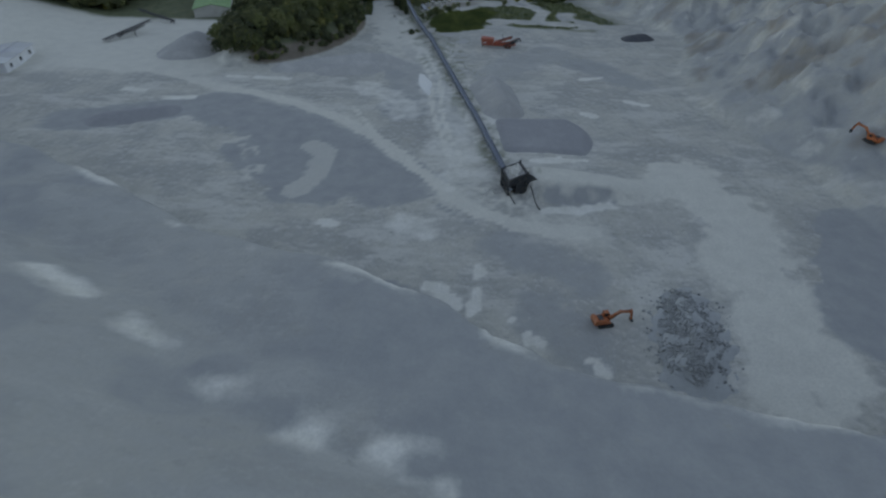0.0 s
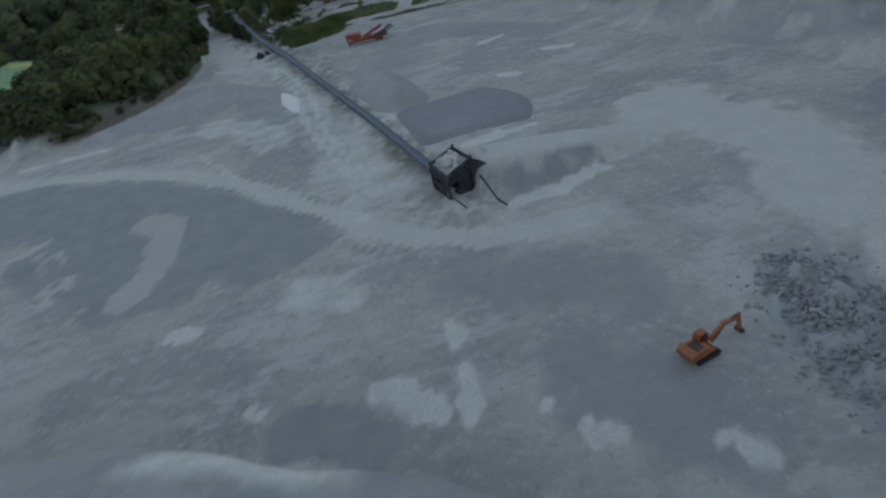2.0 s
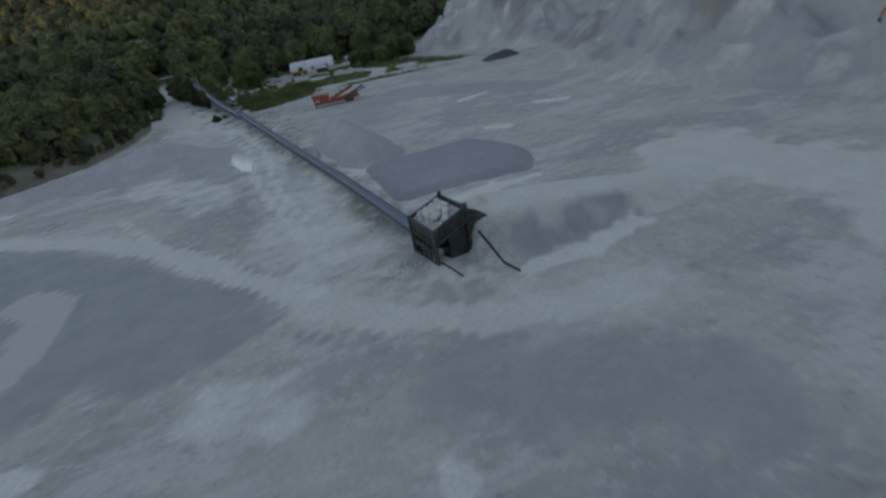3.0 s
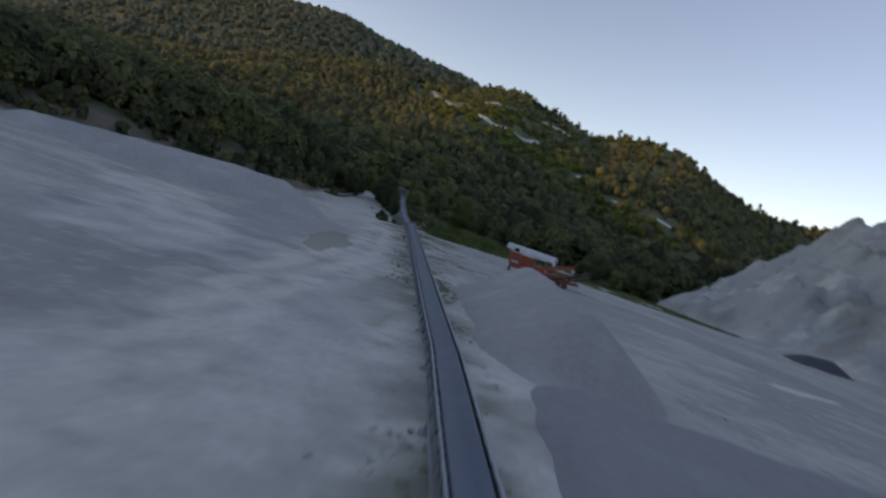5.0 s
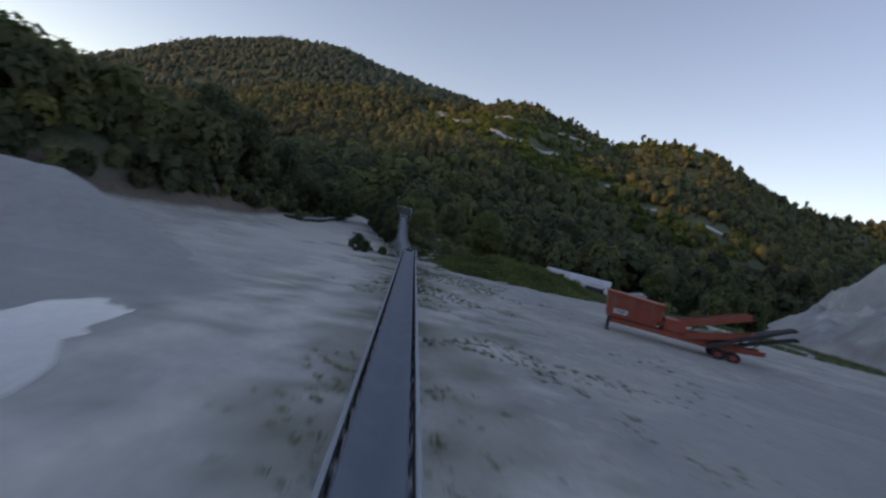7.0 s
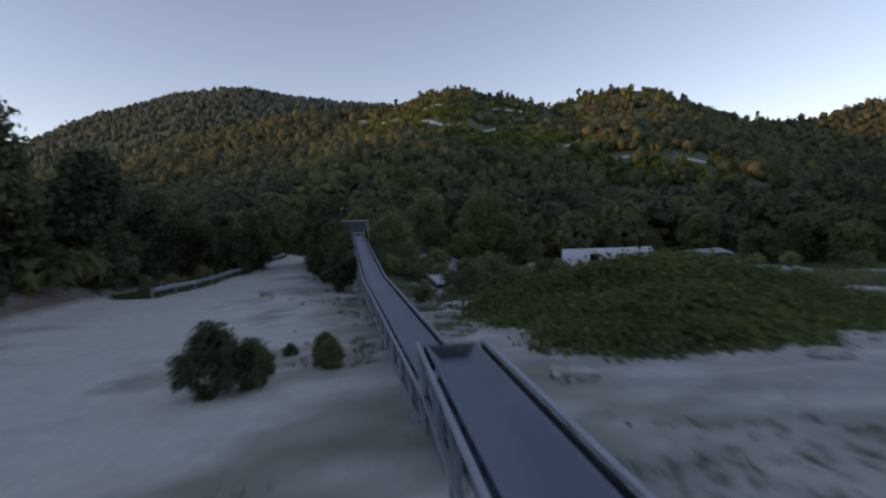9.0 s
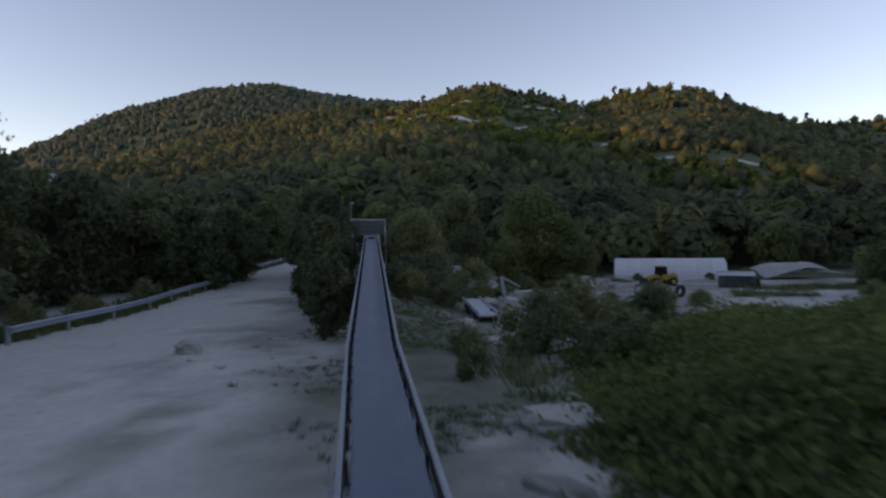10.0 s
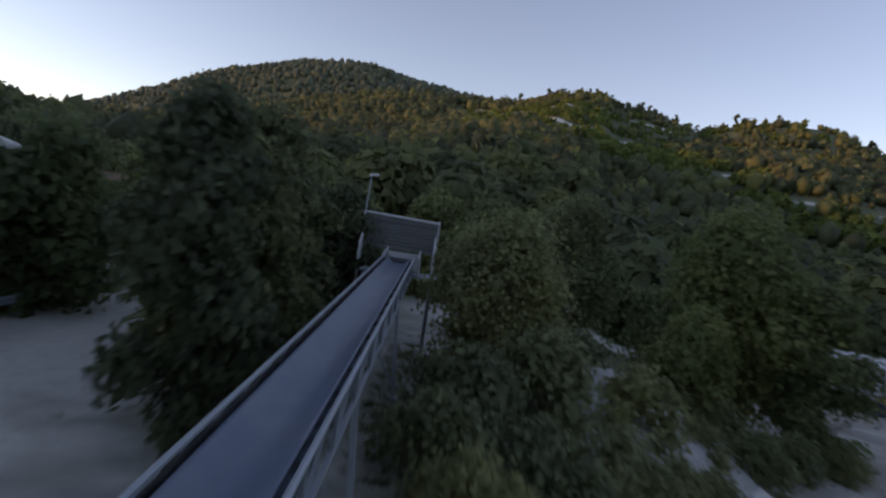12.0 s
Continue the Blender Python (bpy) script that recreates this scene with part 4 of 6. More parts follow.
def hopper(x, y, turn):
    z = -2.5
    ob = thing("loading_hopper", pose(x, y, z, 0, 0, turn), "dark steel loading hopper on posts, filled with pale boulders", "hopper")
    w, d = 1.75, 2.3
    base = z
    # posts round the bin: the tipping side stands higher than the belt side
    posts = [(-w, -d, 1.0 - base), (w, -d, 2.2 - base), (w, d, 2.1 - base), (-w, d, 1.05 - base)]
    for px, py, top in posts:
        bm = bmesh.new()
        high = top + (0.3 if px > 0 else 0.12)
        bar(bm, (px, py, -0.5), (px, py, high), 0.26, 0.26)
        box(bm, (0.34, 0.34, 0.06), (px, py, high + 0.02))
        part("post", bm, DARK_STEEL, ob)
    low = [(px * 0.42, py * 0.42, 1.2) for px, py, _ in posts]
    for k in range(4):
        a, b = posts[k], posts[(k + 1) % 4]
        bm = bmesh.new()
        slab(bm, [a, b, (b[0] * 0.94, b[1] * 0.94, b[2] - 1.15), (a[0] * 0.94, a[1] * 0.94, a[2] - 1.15)], 0.08)
        slab(bm, [(a[0] * 0.94, a[1] * 0.94, a[2] - 1.15), (b[0] * 0.94, b[1] * 0.94, b[2] - 1.15), low[(k + 1) % 4], low[k]], 0.08)
        wall = part("bin_wall", bm, DARK_STEEL, ob)
        for f in (0.2, 0.4, 0.6, 0.8):
            bm = bmesh.new()
            p = Vector(a).lerp(Vector(b), f)
            bar(bm, p * 1.02 - Vector((0, 0, p.z * 0.02)), Vector((p.x * 0.97, p.y * 0.97, p.z - 1.15)), 0.08, 0.12)
            part("stiffener", bm, DARK_STEEL, wall)
        bm = bmesh.new()
        bar(bm, a, b, 0.2, 0.22)
        part("rim_beam", bm, DARK_STEEL, ob)
        bm = bmesh.new()
        bar(bm, (a[0], a[1], a[2] - 1.3), (b[0], b[1], b[2] - 1.3), 0.16, 0.2)
        part("cross_beam", bm, DARK_STEEL, ob)
    bm = bmesh.new()
    slab(bm, [(w, -d + 0.1, -0.3), (w, d - 0.1, -0.3), (w, d - 0.1, 3.6), (w, -d + 0.1, 3.6)], 0.12)
    part("side_plate", bm, DARK_STEEL, ob)
    bm = bmesh.new()
    slab(bm, [(-w, d, -0.3), (w, d, -0.3), (w, d, 2.2), (-w, d, 2.2)], 0.12)
    part("back_plate", bm, DARK_STEEL, ob)
    bm = bmesh.new()
    bar(bm, (-1.2, -d + 0.5, 1.15), (-1.2, -d + 1.1, 1.15), 0.75, 0.75, 14)
    part("feeder_motor", bm, STEEL, ob, "pale round motor housing")
    bm = bmesh.new()
    box(bm, (3.2, 3.4, 0.5), (0.2, 0.2, 0.95), (0, 4, 0), bevel=0.04)
    part("feeder_pan", bm, DARK_STEEL, ob)
    bm = bmesh.new()
    prism(bm, [(0, 0), (1.2, -0.5), (2.4, -1.5), (3.3, -2.6), (3.3, -3.4), (0, -3.4)], 0.22, pose(w + 0.1, -d + 0.5, 1.9 - base, 0, 0, -16))
    part("wing_wall", bm, DARK_STEEL, ob, "curved wing plate holding back the ramp")
    bm = bmesh.new()
    slab(bm, [(-0.2, -d + 0.35, -0.4), (w - 0.1, -d + 0.35, -0.4), (w - 0.1, -d + 0.35, 3.0), (-0.2, -d + 0.35, 2.6)], 0.1)
    part("front_plate", bm, DARK_STEEL, ob)
    for px in (-w, -0.2):
        bm = bmesh.new()
        bar(bm, (px, -d + 0.3, 0.1), (px, d, 0.1), 0.18, 0.22)
        part("sill_beam", bm, DARK_STEEL, ob)
    bm = bmesh.new()
    for k in range(5):
        bar(bm, (-w, -d + 0.4 + 0.95 * k, 0.0), (-w, -d + 0.4 + 0.95 * k, 2.4), 0.14, 0.1)
    slab(bm, [(-w, -d + 0.2, 0.9), (-w, d, 0.9), (-w, d, 1.5), (-w, -d + 0.2, 1.5)], 0.06)
    part("side_frame", bm, DARK_STEEL, ob)
    g = np.random.default_rng(4)
    for k in range(70):
        s = g.uniform(0.3, 1.0)
        u, v = g.normal() * 0.65 - 0.1, g.normal() * 0.9
        u, v = max(-1.25, min(1.25, u)), max(-1.75, min(1.75, v))
        h = 0.95 - base + (u + w) / (2 * w) * 1.15 + 0.35 * (1 - math.hypot(u / 1.3, v / 1.8))
        r = tagged(new("boulder", PALE_ROCKS[k % 5]), "pale limestone boulder lying in the hopper", "boulder", "boulders in the hopper")
        r.matrix_basis = pose(x, y, z, 0, 0, turn) @ pose(u, v, h, g.uniform(0, 360), g.uniform(0, 360), 0) @ Matrix.Diagonal((s, s, s, 1))
    bm = bmesh.new()
    slab(bm, [(-w * 0.9, -d * 0.9, 0.75 - base), (w * 0.9, -d * 0.9, 1.8 - base), (w * 0.9, d * 0.9, 1.75 - base), (-w * 0.9, d * 0.9, 0.8 - base)], 0.3)
    part("stone_fill", bm, HEAP, ob, "grey fines filling the bin")
    return ob


hopper(12.0, 109.9, 13.5)


# sleeper walls running down from the hopper
def retaining_wall(a, b, high, label):
    ax, ay = a
    bx, by = b
    ob = thing("retaining_wall", pose(0, 0, 0), label, "retaining wall", "low walls at the hopper")
    n = 5
    for k in range(n):
        p = Vector((ax + (bx - ax) * k / n, ay + (by - ay) * k / n, 0))
        q = Vector((ax + (bx - ax) * (k + 1) / n, ay + (by - ay) * (k + 1) / n, 0))
        p.z, q.z = land_at(p.x, p.y) + high * 0.4, land_at(q.x, q.y) + high * 0.4
        bm = bmesh.new()
        bar(bm, p, q + (q - p) * 0.02, high, 0.2)
        part("beam", bm, DARK_STEEL, ob)
    return ob


retaining_wall((15.0, 107.6), (16.5, 102.4), 0.15, "dark timber and steel wall holding back the ramp")
retaining_wall((11.1, 107.8), (12.0, 104.0), 0.10, "rusty beam lying down the slope below the hopper")


def strew(n, centre, spread, sizes, seed, meshes, label, group, turn=0.0, category="rock", bury=0.15):
    g = np.random.default_rng(seed)
    c, s = math.cos(radians(turn)), math.sin(radians(turn))
    for k in range(n):
        u, v = g.normal() * spread[0], g.normal() * spread[1]
        px, py = centre[0] + u * c - v * s, centre[1] + u * s + v * c
        d = sizes[0] + (sizes[1] - sizes[0]) * g.uniform() ** 2
        r = tagged(new("rock", meshes[k % len(meshes)]), label, category, group)
        r.matrix_basis = pose(px, py, land_at(px, py) + d * bury, g.uniform(-25, 25), g.uniform(-25, 25), g.uniform(0, 360)) @ Matrix.Diagonal((d, d, d, 1))


strew(54, (7.4, 108.2), (1.5, 1.0), (0.15, 0.6), 21, PALE_ROCKS, "pale lump of limestone fallen below the hopper", "stones below the hopper", 25)


# ---- heap of blasted rock beside the excavator ----
def rock_pile():
    heap_line = [(36.2, 80.5, -2.3), (35, 73, -1.9), (33.4, 67, -2.3)]
    ob = thing("rock_pile", pose(0, 0, 0), "heap of blasted grey-blue rock beside the excavator", "rock pile")
    base = heap("rubble_core", [heap_line], 0.42, RUBBLE, "", "", fine=0.7, seed=31, lumps=0.9)
    base.parent = ob
    g = np.random.default_rng(33)
    loose = []
    for k in range(4200):
        t = g.uniform(0, 1.999)
        i = int(t)
        a, b = heap_line[i], heap_line[i + 1]
        px = a[0] + (b[0] - a[0]) * (t - i) + g.normal() * 2.1
        py = a[1] + (b[1] - a[1]) * (t - i) + g.normal() * 1.6
        dist, top = to_line(np.array([px]), np.array([py]), heap_line)
        pz = max(float(top[0] - 0.42 * dist[0]), land_at(px, py))
        d = 0.14 + 0.55 * g.uniform() ** 2.8
        m = pose(px, py, pz + 0.1 * d, g.uniform(0, 360), g.uniform(0, 360), g.uniform(0, 360)) @ Matrix.Diagonal((d, d * g.uniform(0.7, 1.1), d * 0.8, 1))
        if k < 300:
            share("rock", ROCKS[k % 6], ob, m)
        else:
            loose.append((k % 6, m))
    verts, faces, n = [], [], 0
    shapes = [(np.array([v.co for v in me.vertices]), np.array([p.vertices[:] for p in me.polygons])) for me in ROCKS]
    for k, m in loose:
        v, f = shapes[k]
        mm = np.array(m)
        verts.append(v @ mm[:3, :3].T + mm[:3, 3])
        faces.append(f + n)
        n += len(v)
    rest = tagged(new("rubble", sheet_mesh("rubble", np.concatenate(verts), np.concatenate(faces), RUBBLE)), kind="stuff")
    rest.parent = ob


rock_pile()


# ---- excavators ----
def excavator(at, turn, swing, boom, stick, label, size=0.66):
    x, y = at
    ob = thing("excavator", pose(x, y, land_at(x, y) + 0.02, 0, 0, turn) @ Matrix.Scale(size, 4), label, "excavator", "orange excavators")
    for s in (-1, 1):
        bm = bmesh.new()
        prism(bm, [(-1.75, 0.15), (-1.45, 0), (1.45, 0), (1.75, 0.15), (1.9, 0.45), (1.75, 0.72), (1.4, 0.85), (-1.4, 0.85), (-1.75, 0.72), (-1.9, 0.45)], 0.6, pose(0, s * 1.05, 0))
        for k in range(14):
            box(bm, (0.12, 0.62, 0.06), (-1.6 + k * 0.245, s * 1.05, 0.87))
        track = part("crawler_track", bm, RUBBER, ob)
        bm = bmesh.new()
        for k in range(5):
            bar(bm, (-1.3 + 0.65 * k, s * 0.72, 0.38), (-1.3 + 0.65 * k, s * 1.37, 0.38), 0.4, 0.4, 10)
        part("track_roller", bm, DARK_STEEL, track)
    bm = bmesh.new()
    box(bm, (1.9, 1.6, 0.4), (0, 0, 0.75), bevel=0.05)
    bar(bm, (0, 0, 0.8), (0, 0, 1.15), 1.3, 1.3, 16)
    part("undercarriage", bm, DARK_STEEL, ob)
    R = pose(0, 0, 0, 0, 0, swing)

    def upper(name, bm, mat, label="", parent=None):
        bmesh.ops.transform(bm, matrix=R, verts=bm.verts)
        return part(name, bm, mat, parent or ob, label)

    bm = bmesh.new()
    box(bm, (3.3, 2.5, 0.35), (-0.6, 0, 1.3), bevel=0.06)
    box(bm, (1.9, 1.2, 0.85), (-0.9, -0.62, 1.85), bevel=0.1)
    box(bm, (1.5, 0.9, 0.6), (-1.0, 0.75, 1.72), bevel=0.1)
    upper("body", bm, ORANGE)
    bm = bmesh.new()
    prism(bm, [(-2.75, 1.1), (-1.95, 1.05), (-1.95, 2.3), (-2.5, 2.3), (-2.8, 1.9)], 2.5)
    upper("counterweight", bm, ORANGE, "rounded orange counterweight")
    bm = bmesh.new()
    box(bm, (1.1, 1.5, 0.08), (-1.2, -0.1, 2.32))
    upper("engine_grille", bm, DARK_STEEL)
    bm = bmesh.new()
    prism(bm, [(-0.2, 1.45), (1.25, 1.45), (1.35, 2.1), (1.0, 2.95), (-0.2, 2.98)], 1.0, pose(0, 0.75, 0))
    cab = upper("cab", bm, ORANGE)
    bm = bmesh.new()
    box(bm, (0.95, 1.03, 0.75), (0.42, 0.75, 2.35))
    box(bm, (0.05, 0.86, 0.95), (1.19, 0.75, 2.38), (0, -18, 0))
    upper("cab_window", bm, GLASS, "", cab)
    # boom, stick and bucket lie in one upright plane
    foot = Vector((1.1, -0.1, 1.75))
    e1 = foot + Vector((math.cos(radians(boom)) * 2.7, 0, math.sin(radians(boom)) * 2.7))
    e2 = e1 + Vector((math.cos(radians(boom - 42)) * 2.6, 0, math.sin(radians(boom - 42)) * 2.6))
    e3 = e2 + Vector((math.cos(radians(stick)) * 2.5, 0, math.sin(radians(stick)) * 2.5))
    bm = bmesh.new()
    bar(bm, foot, e1 + (e1 - foot) * 0.06, 0.42, 0.62)
    bar(bm, e1, e2, 0.38, 0.5)
    upper("boom", bm, ORANGE)
    bm = bmesh.new()
    bar(bm, e2 + (e2 - e3) * 0.22, e3, 0.34, 0.42)
    upper("stick", bm, ORANGE)
    bm = bmesh.new()
    for s in (-0.3, 0.3):
        bar(bm, Vector((1.3, s - 0.1, 1.4)), (foot + e1) / 2 + Vector((0.3, s, 0.1)), 0.15, 0.15, 8)
    bar(bm, (e1 + e2) / 2 + Vector((0, 0, 0.35)), e2 + (e2 - e3) * 0.2, 0.15, 0.15, 8)
    bar(bm, e2 + (e3 - e2) * 0.15 + Vector((0.25, 0, 0.15)), e3 + Vector((0.22, 0, 0.25)), 0.13, 0.13, 8)
    upper("hydraulic_ram", bm, DARK_STEEL)
    bm = bmesh.new()
    prism(bm, [(0.25, 0.15), (0.35, -0.5), (0.0, -1.05), (-0.65, -1.0), (-0.8, -0.75), (-0.35, -0.75), (-0.15, -0.35), (-0.2, 0.1)], 1.1, Matrix.Translation(e3))
    for k in range(5):
        box(bm, (0.25, 0.09, 0.09), (e3.x - 0.85, e3.y - 0.45 + 0.22 * k, e3.z - 0.82))
    upper("bucket", bm, DARK_STEEL, "dark steel bucket with teeth")
    return ob


excavator((23.2, 75.4), 12, 2, 34, -78, "orange tracked excavator standing at the blasted rock heap")
excavator((84.6, 123.2), 115, 10, 48, -70, "orange tracked excavator working on a ledge of the rock face")


# ---- red mobile screening plant ----
def screener(at, turn):
    x, y = at
    ob = thing("screening_plant", pose(x, y, land_at(x, y), 0, 0, turn) @ Matrix.Diagonal((0.95, 0.95, 0.8, 1)), "faded red mobile screening plant with conveyors folded up", "screening plant")
    bm = bmesh.new()
    for s in (-0.8, 0.8):
        bar(bm, (-6.2, s, 1.05), (2.0, s, 1.05), 0.25, 0.45)
        bar(bm, (2.0, s, 1.05), (5.2, s, 1.5), 0.25, 0.4)
    for k in range(6):
        bar(bm, (-6 + 1.6 * k, -0.8, 1.05), (-6 + 1.6 * k, 0.8, 1.05), 0.2, 0.3)
    part("chassis", bm, RED, ob)
    bm = bmesh.new()
    prism(bm, [(-6.6, 1.4), (-2.8, 1.4), (-2.4, 3.5), (-6.9, 3.7)], 2.3)
    feed = part("feed_hopper", bm, RED, ob)
    bm = bmesh.new()
    for k in range(6):
        box(bm, (0.1, 2.42, 1.9), (-6.3 + 0.75 * k, 0, 2.5))
    box(bm, (4.6, 2.6, 0.14), (-4.65, 0, 3.6), (0, 2.5, 0))
    part("stiffener", bm, RED, feed)
    bm = bmesh.new()
    box(bm, (1.1, 0.04, 0.45), (-5.6, -1.24, 2.0))
    part("sign_plate", bm, WHITE, feed, "white plate with illegible lettering")
    bm = bmesh.new()
    for k in range(2):
        box(bm, (0.8 - 0.2 * k, 0.02, 0.07), (-5.6, -1.27, 2.08 - 0.16 * k))
    part("lettering", bm, DARK_STEEL, feed)
    # folded conveyors: a broad red one rising over the chassis, dark ones reaching out behind
    for w, start, tilt, reach, tall, mat in ((1.5, (-2.3, 0, 1.75), 24, 6.6, 0.6, RED), (0.9, (-0.6, -0.75, 1.35), 17, 5.2, 0.5, RED), (0.8, (1.0, -1.15, 1.0), 31, 6.3, 0.3, DARK_STEEL), (0.8, (1.2, 1.15, 1.0), 28, 5.8, 0.3, RED), (0.5, (2.4, -0.4, 1.2), 26, 5.0, 0.2, DARK_STEEL)):
        bm = bmesh.new()
        a = Vector(start)
        b = a + Vector((math.cos(radians(tilt)) * reach, 0, math.sin(radians(tilt)) * reach))
        for side in (-w / 2, w / 2):
            bar(bm, a + Vector((0, side, 0)), b + Vector((0, side, 0)), 0.1, tall)
        for f in (0.15, 0.4, 0.65, 0.9):
            p = a.lerp(b, f)
            bar(bm, p - Vector((0, w / 2, 0)), p + Vector((0, w / 2, 0)), 0.1, 0.12)
        arm = part("discharge_conveyor", bm, mat, ob)
        bm = bmesh.new()
        bar(bm, a + Vector((0, 0, 0.14)), b + Vector((0, 0, 0.14)), w - 0.15, 0.05)
        bar(bm, b + Vector((0.1, -w / 2, 0)), b + Vector((0.1, w / 2, 0)), 0.35, 0.35, 10)
        part("belt", bm, RUBBER, arm)
        bm = bmesh.new()
        bar(bm, a.lerp(b, 0.55), (a.x + 1.6, a.y * 0.6, 1.1), 0.12, 0.12, 8)
        part("lifting_ram", bm, DARK_STEEL, arm)
    bm = bmesh.new()
    prism(bm, [(-2.4, 0.9), (2.2, 0.75), (3.6, 1.6), (1.6, 2.2), (-2.2, 1.5)], 1.7)
    for k in range(5):
        box(bm, (0.09, 1.8, 0.8), (-1.8 + 0.95 * k, 0, 1.3 + 0.08 * k))
    part("screen_box", bm, RED, ob)
    bm = bmesh.new()
    bar(bm, (1.0, 0.4, 3.0), (0.4, 0.4, 4.9), 0.12, 0.12, 6)
    part("exhaust_mast", bm, DARK_STEEL, ob)
    bm = bmesh.new()
    box(bm, (1.6, 1.9, 1.1), (-1.4, 0, 1.95), bevel=0.05)
    part("engine_box", bm, RED, ob)
    for k in (2.0, 3.1):
        for s in (-1, 1):
            bm = bmesh.new()
            bar(bm, (k, s * 0.75, 0.5), (k, s * 1.15, 0.5), 1.0, 1.0, 16)
            wheel = part("wheel", bm, RUBBER, ob)
            bm = bmesh.new()
            bar(bm, (k, s * 0.74, 0.5), (k, s * 1.17, 0.5), 0.5, 0.5, 10)
            part("rim", bm, RED, wheel)
    for s in (-1, 1):
        bm = bmesh.new()
        bar(bm, (-6.3, s * 0.95, 0), (-6.3, s * 0.95, 1.3), 0.18, 0.18)
        box(bm, (0.5, 0.5, 0.08), (-6.3, s * 0.95, 0.04))
        part("stand_leg", bm, DARK_STEEL, ob)
    return ob


screener((13.6, 206.0), -6)


# ---- trees beside the conveyor, the road and the yard ----
def height_to(x, y, top):
    return top - land_at(x, y)


g4 = np.random.default_rng(400)
dark_tree = tree("tree", (-22.7, 248.4), height_to(-22.7, 248.4, 0.4), 1.35, PINE, "dark leafy young tree crowding the raised conveyor", 11, 34, 460, 0.12, group="trees beside the conveyor", start=0.06)
scatter(dark_tree, [(-22.1, 246.2, 0.6), (-24.0, 251.6, 0.95), (-25.2, 254.2, 1.05), (-26.6, 257.0, 0.95), (-27.6, 263.4, 1.15)])
tall_tree = tree("tree", (-29.0, 267.0), height_to(-29.0, 267.0, 2.2), 2.0, PINE, "tall dark tree beside the conveyor's upper end", 21, 40, 480, 0.14, group="trees beside the conveyor", start=0.08)
scatter(tall_tree, [(-30.9, 270.6, 1.2), (-33.2, 275.0, 1.2), (-31.8, 279.0, 1.0), (-35.6, 281.6, 1.1)])
tree("tree", (-29.7, 271.6), height_to(-29.7, 271.6, 2.0), 1.2, PINE, "slim dark tree half hiding the windbreak board", 22, 30, 420, 0.13, group="trees beside the conveyor", start=0.08)
tree("willow", (-23.2, 275.6), height_to(-23.2, 275.6, 1.2), 2.9, WILLOW, "rounded grey-green willow beside the conveyor's end", 13, 40, 640, 0.115, group="trees beside the conveyor", start=0.06, narrow=0.95)
tree("tree", (-11.4, 290), height_to(-11.4, 290, 3.8), 4.9, LEAF, "big round broadleaf tree at the edge of the yard", 14, 48, 560, 0.2, group="trees at the yard", start=0.08, narrow=0.9)
tree("tree", (-21.1, 296), height_to(-21.1, 296, 4.6), 3.3, WEED, "tall grey-green tree standing behind the willow", 15, 34, 440, 0.19, group="trees at the yard", start=0.08)
tree("tree", (-14.5, 283), height_to(-14.5, 283, -1.6), 2.4, LEAF, "low bright green tree under the big crown", 16, 26, 500, 0.16, group="trees at the yard", start=0.05)
tree("tree", (-7.2, 287), height_to(-7.2, 287, 0.4), 2.6, LEAF, "slim leafy tree beside the big crown", 17, 28, 500, 0.16, group="trees at the yard", start=0.05)
tree("tree", (-1.9, 312), height_to(-1.9, 312, 2.0), 2.1, WEED, "slender pale green tree by the storage hall", 18, 26, 240, 0.28, group="trees at the yard", start=0.08)

# dark roadside trees beyond the crash barrier
road_tree = tree("tree", (-41.5, 246), 10.5, 3.6, PINE, "tall dark tree behind the roadside crash barrier", 31, 40, 270, 0.27, group="trees along the road", start=0.06)
scatter(road_tree, [(-43.5, 238, 1.1), (-45.5, 230, 1.15), (-46, 251, 0.95), (-44.5, 258, 0.8), (-47.5, 264, 0.72), (-53, 246, 1.1), (-52, 257, 0.95), (-57, 268, 0.9), (-44.0, 263.6, 0.85), (-42.4, 268.2, 0.7), (-51, 272, 0.62), (-62, 250, 1.0), (-66, 276, 0.85), (-70, 262, 0.95), (-80, 282, 0.9), (-76, 296, 0.8)])
lime_tree = tree("tree", (-40.4, 271), 7.0, 2.7, LEAF, "leafy green tree at the roadside", 32, 34, 240, 0.26, group="trees along the road", start=0.06)
scatter(lime_tree, [(-45.6, 276, 1.0), (-48.5, 284, 1.1), (-50.5, 294, 1.15), (-38.9, 265, 0.7), (-40.8, 263, 0.55), (-52, 304, 1.2), (-49, 312, 1.1), (-38, 318, 1.2), (-34, 306, 1.25), (-31.5, 294, 1.15), (-33.6, 284, 0.95), (-28, 301, 1.2), (-56, 318, 1.2), (-66, 312, 1.25), (-82, 318, 1.2), (-96, 306, 1.3)])
yard_tree = tree("tree", (38, 294), 7.4, 3.4, LEAF, "rounded leafy tree at the edge of the gravel slope", 33, 36, 190, 0.34, group="trees round the hall", start=0.05)
scatter(yard_tree, [(44, 290, 1.1), (50, 296, 1.15), (33, 299, 0.85), (40, 286, 0.9), (47, 304, 1.1), (27, 343, 1.0), (12, 347, 1.1), (-4, 343, 1.15), (-14, 330, 1.1), (-12, 312, 0.95), (40, 345, 1.2), (56, 330, 1.2), (-24, 318, 1.2), (30, 292, 0.8), (53, 301, 1.0)])

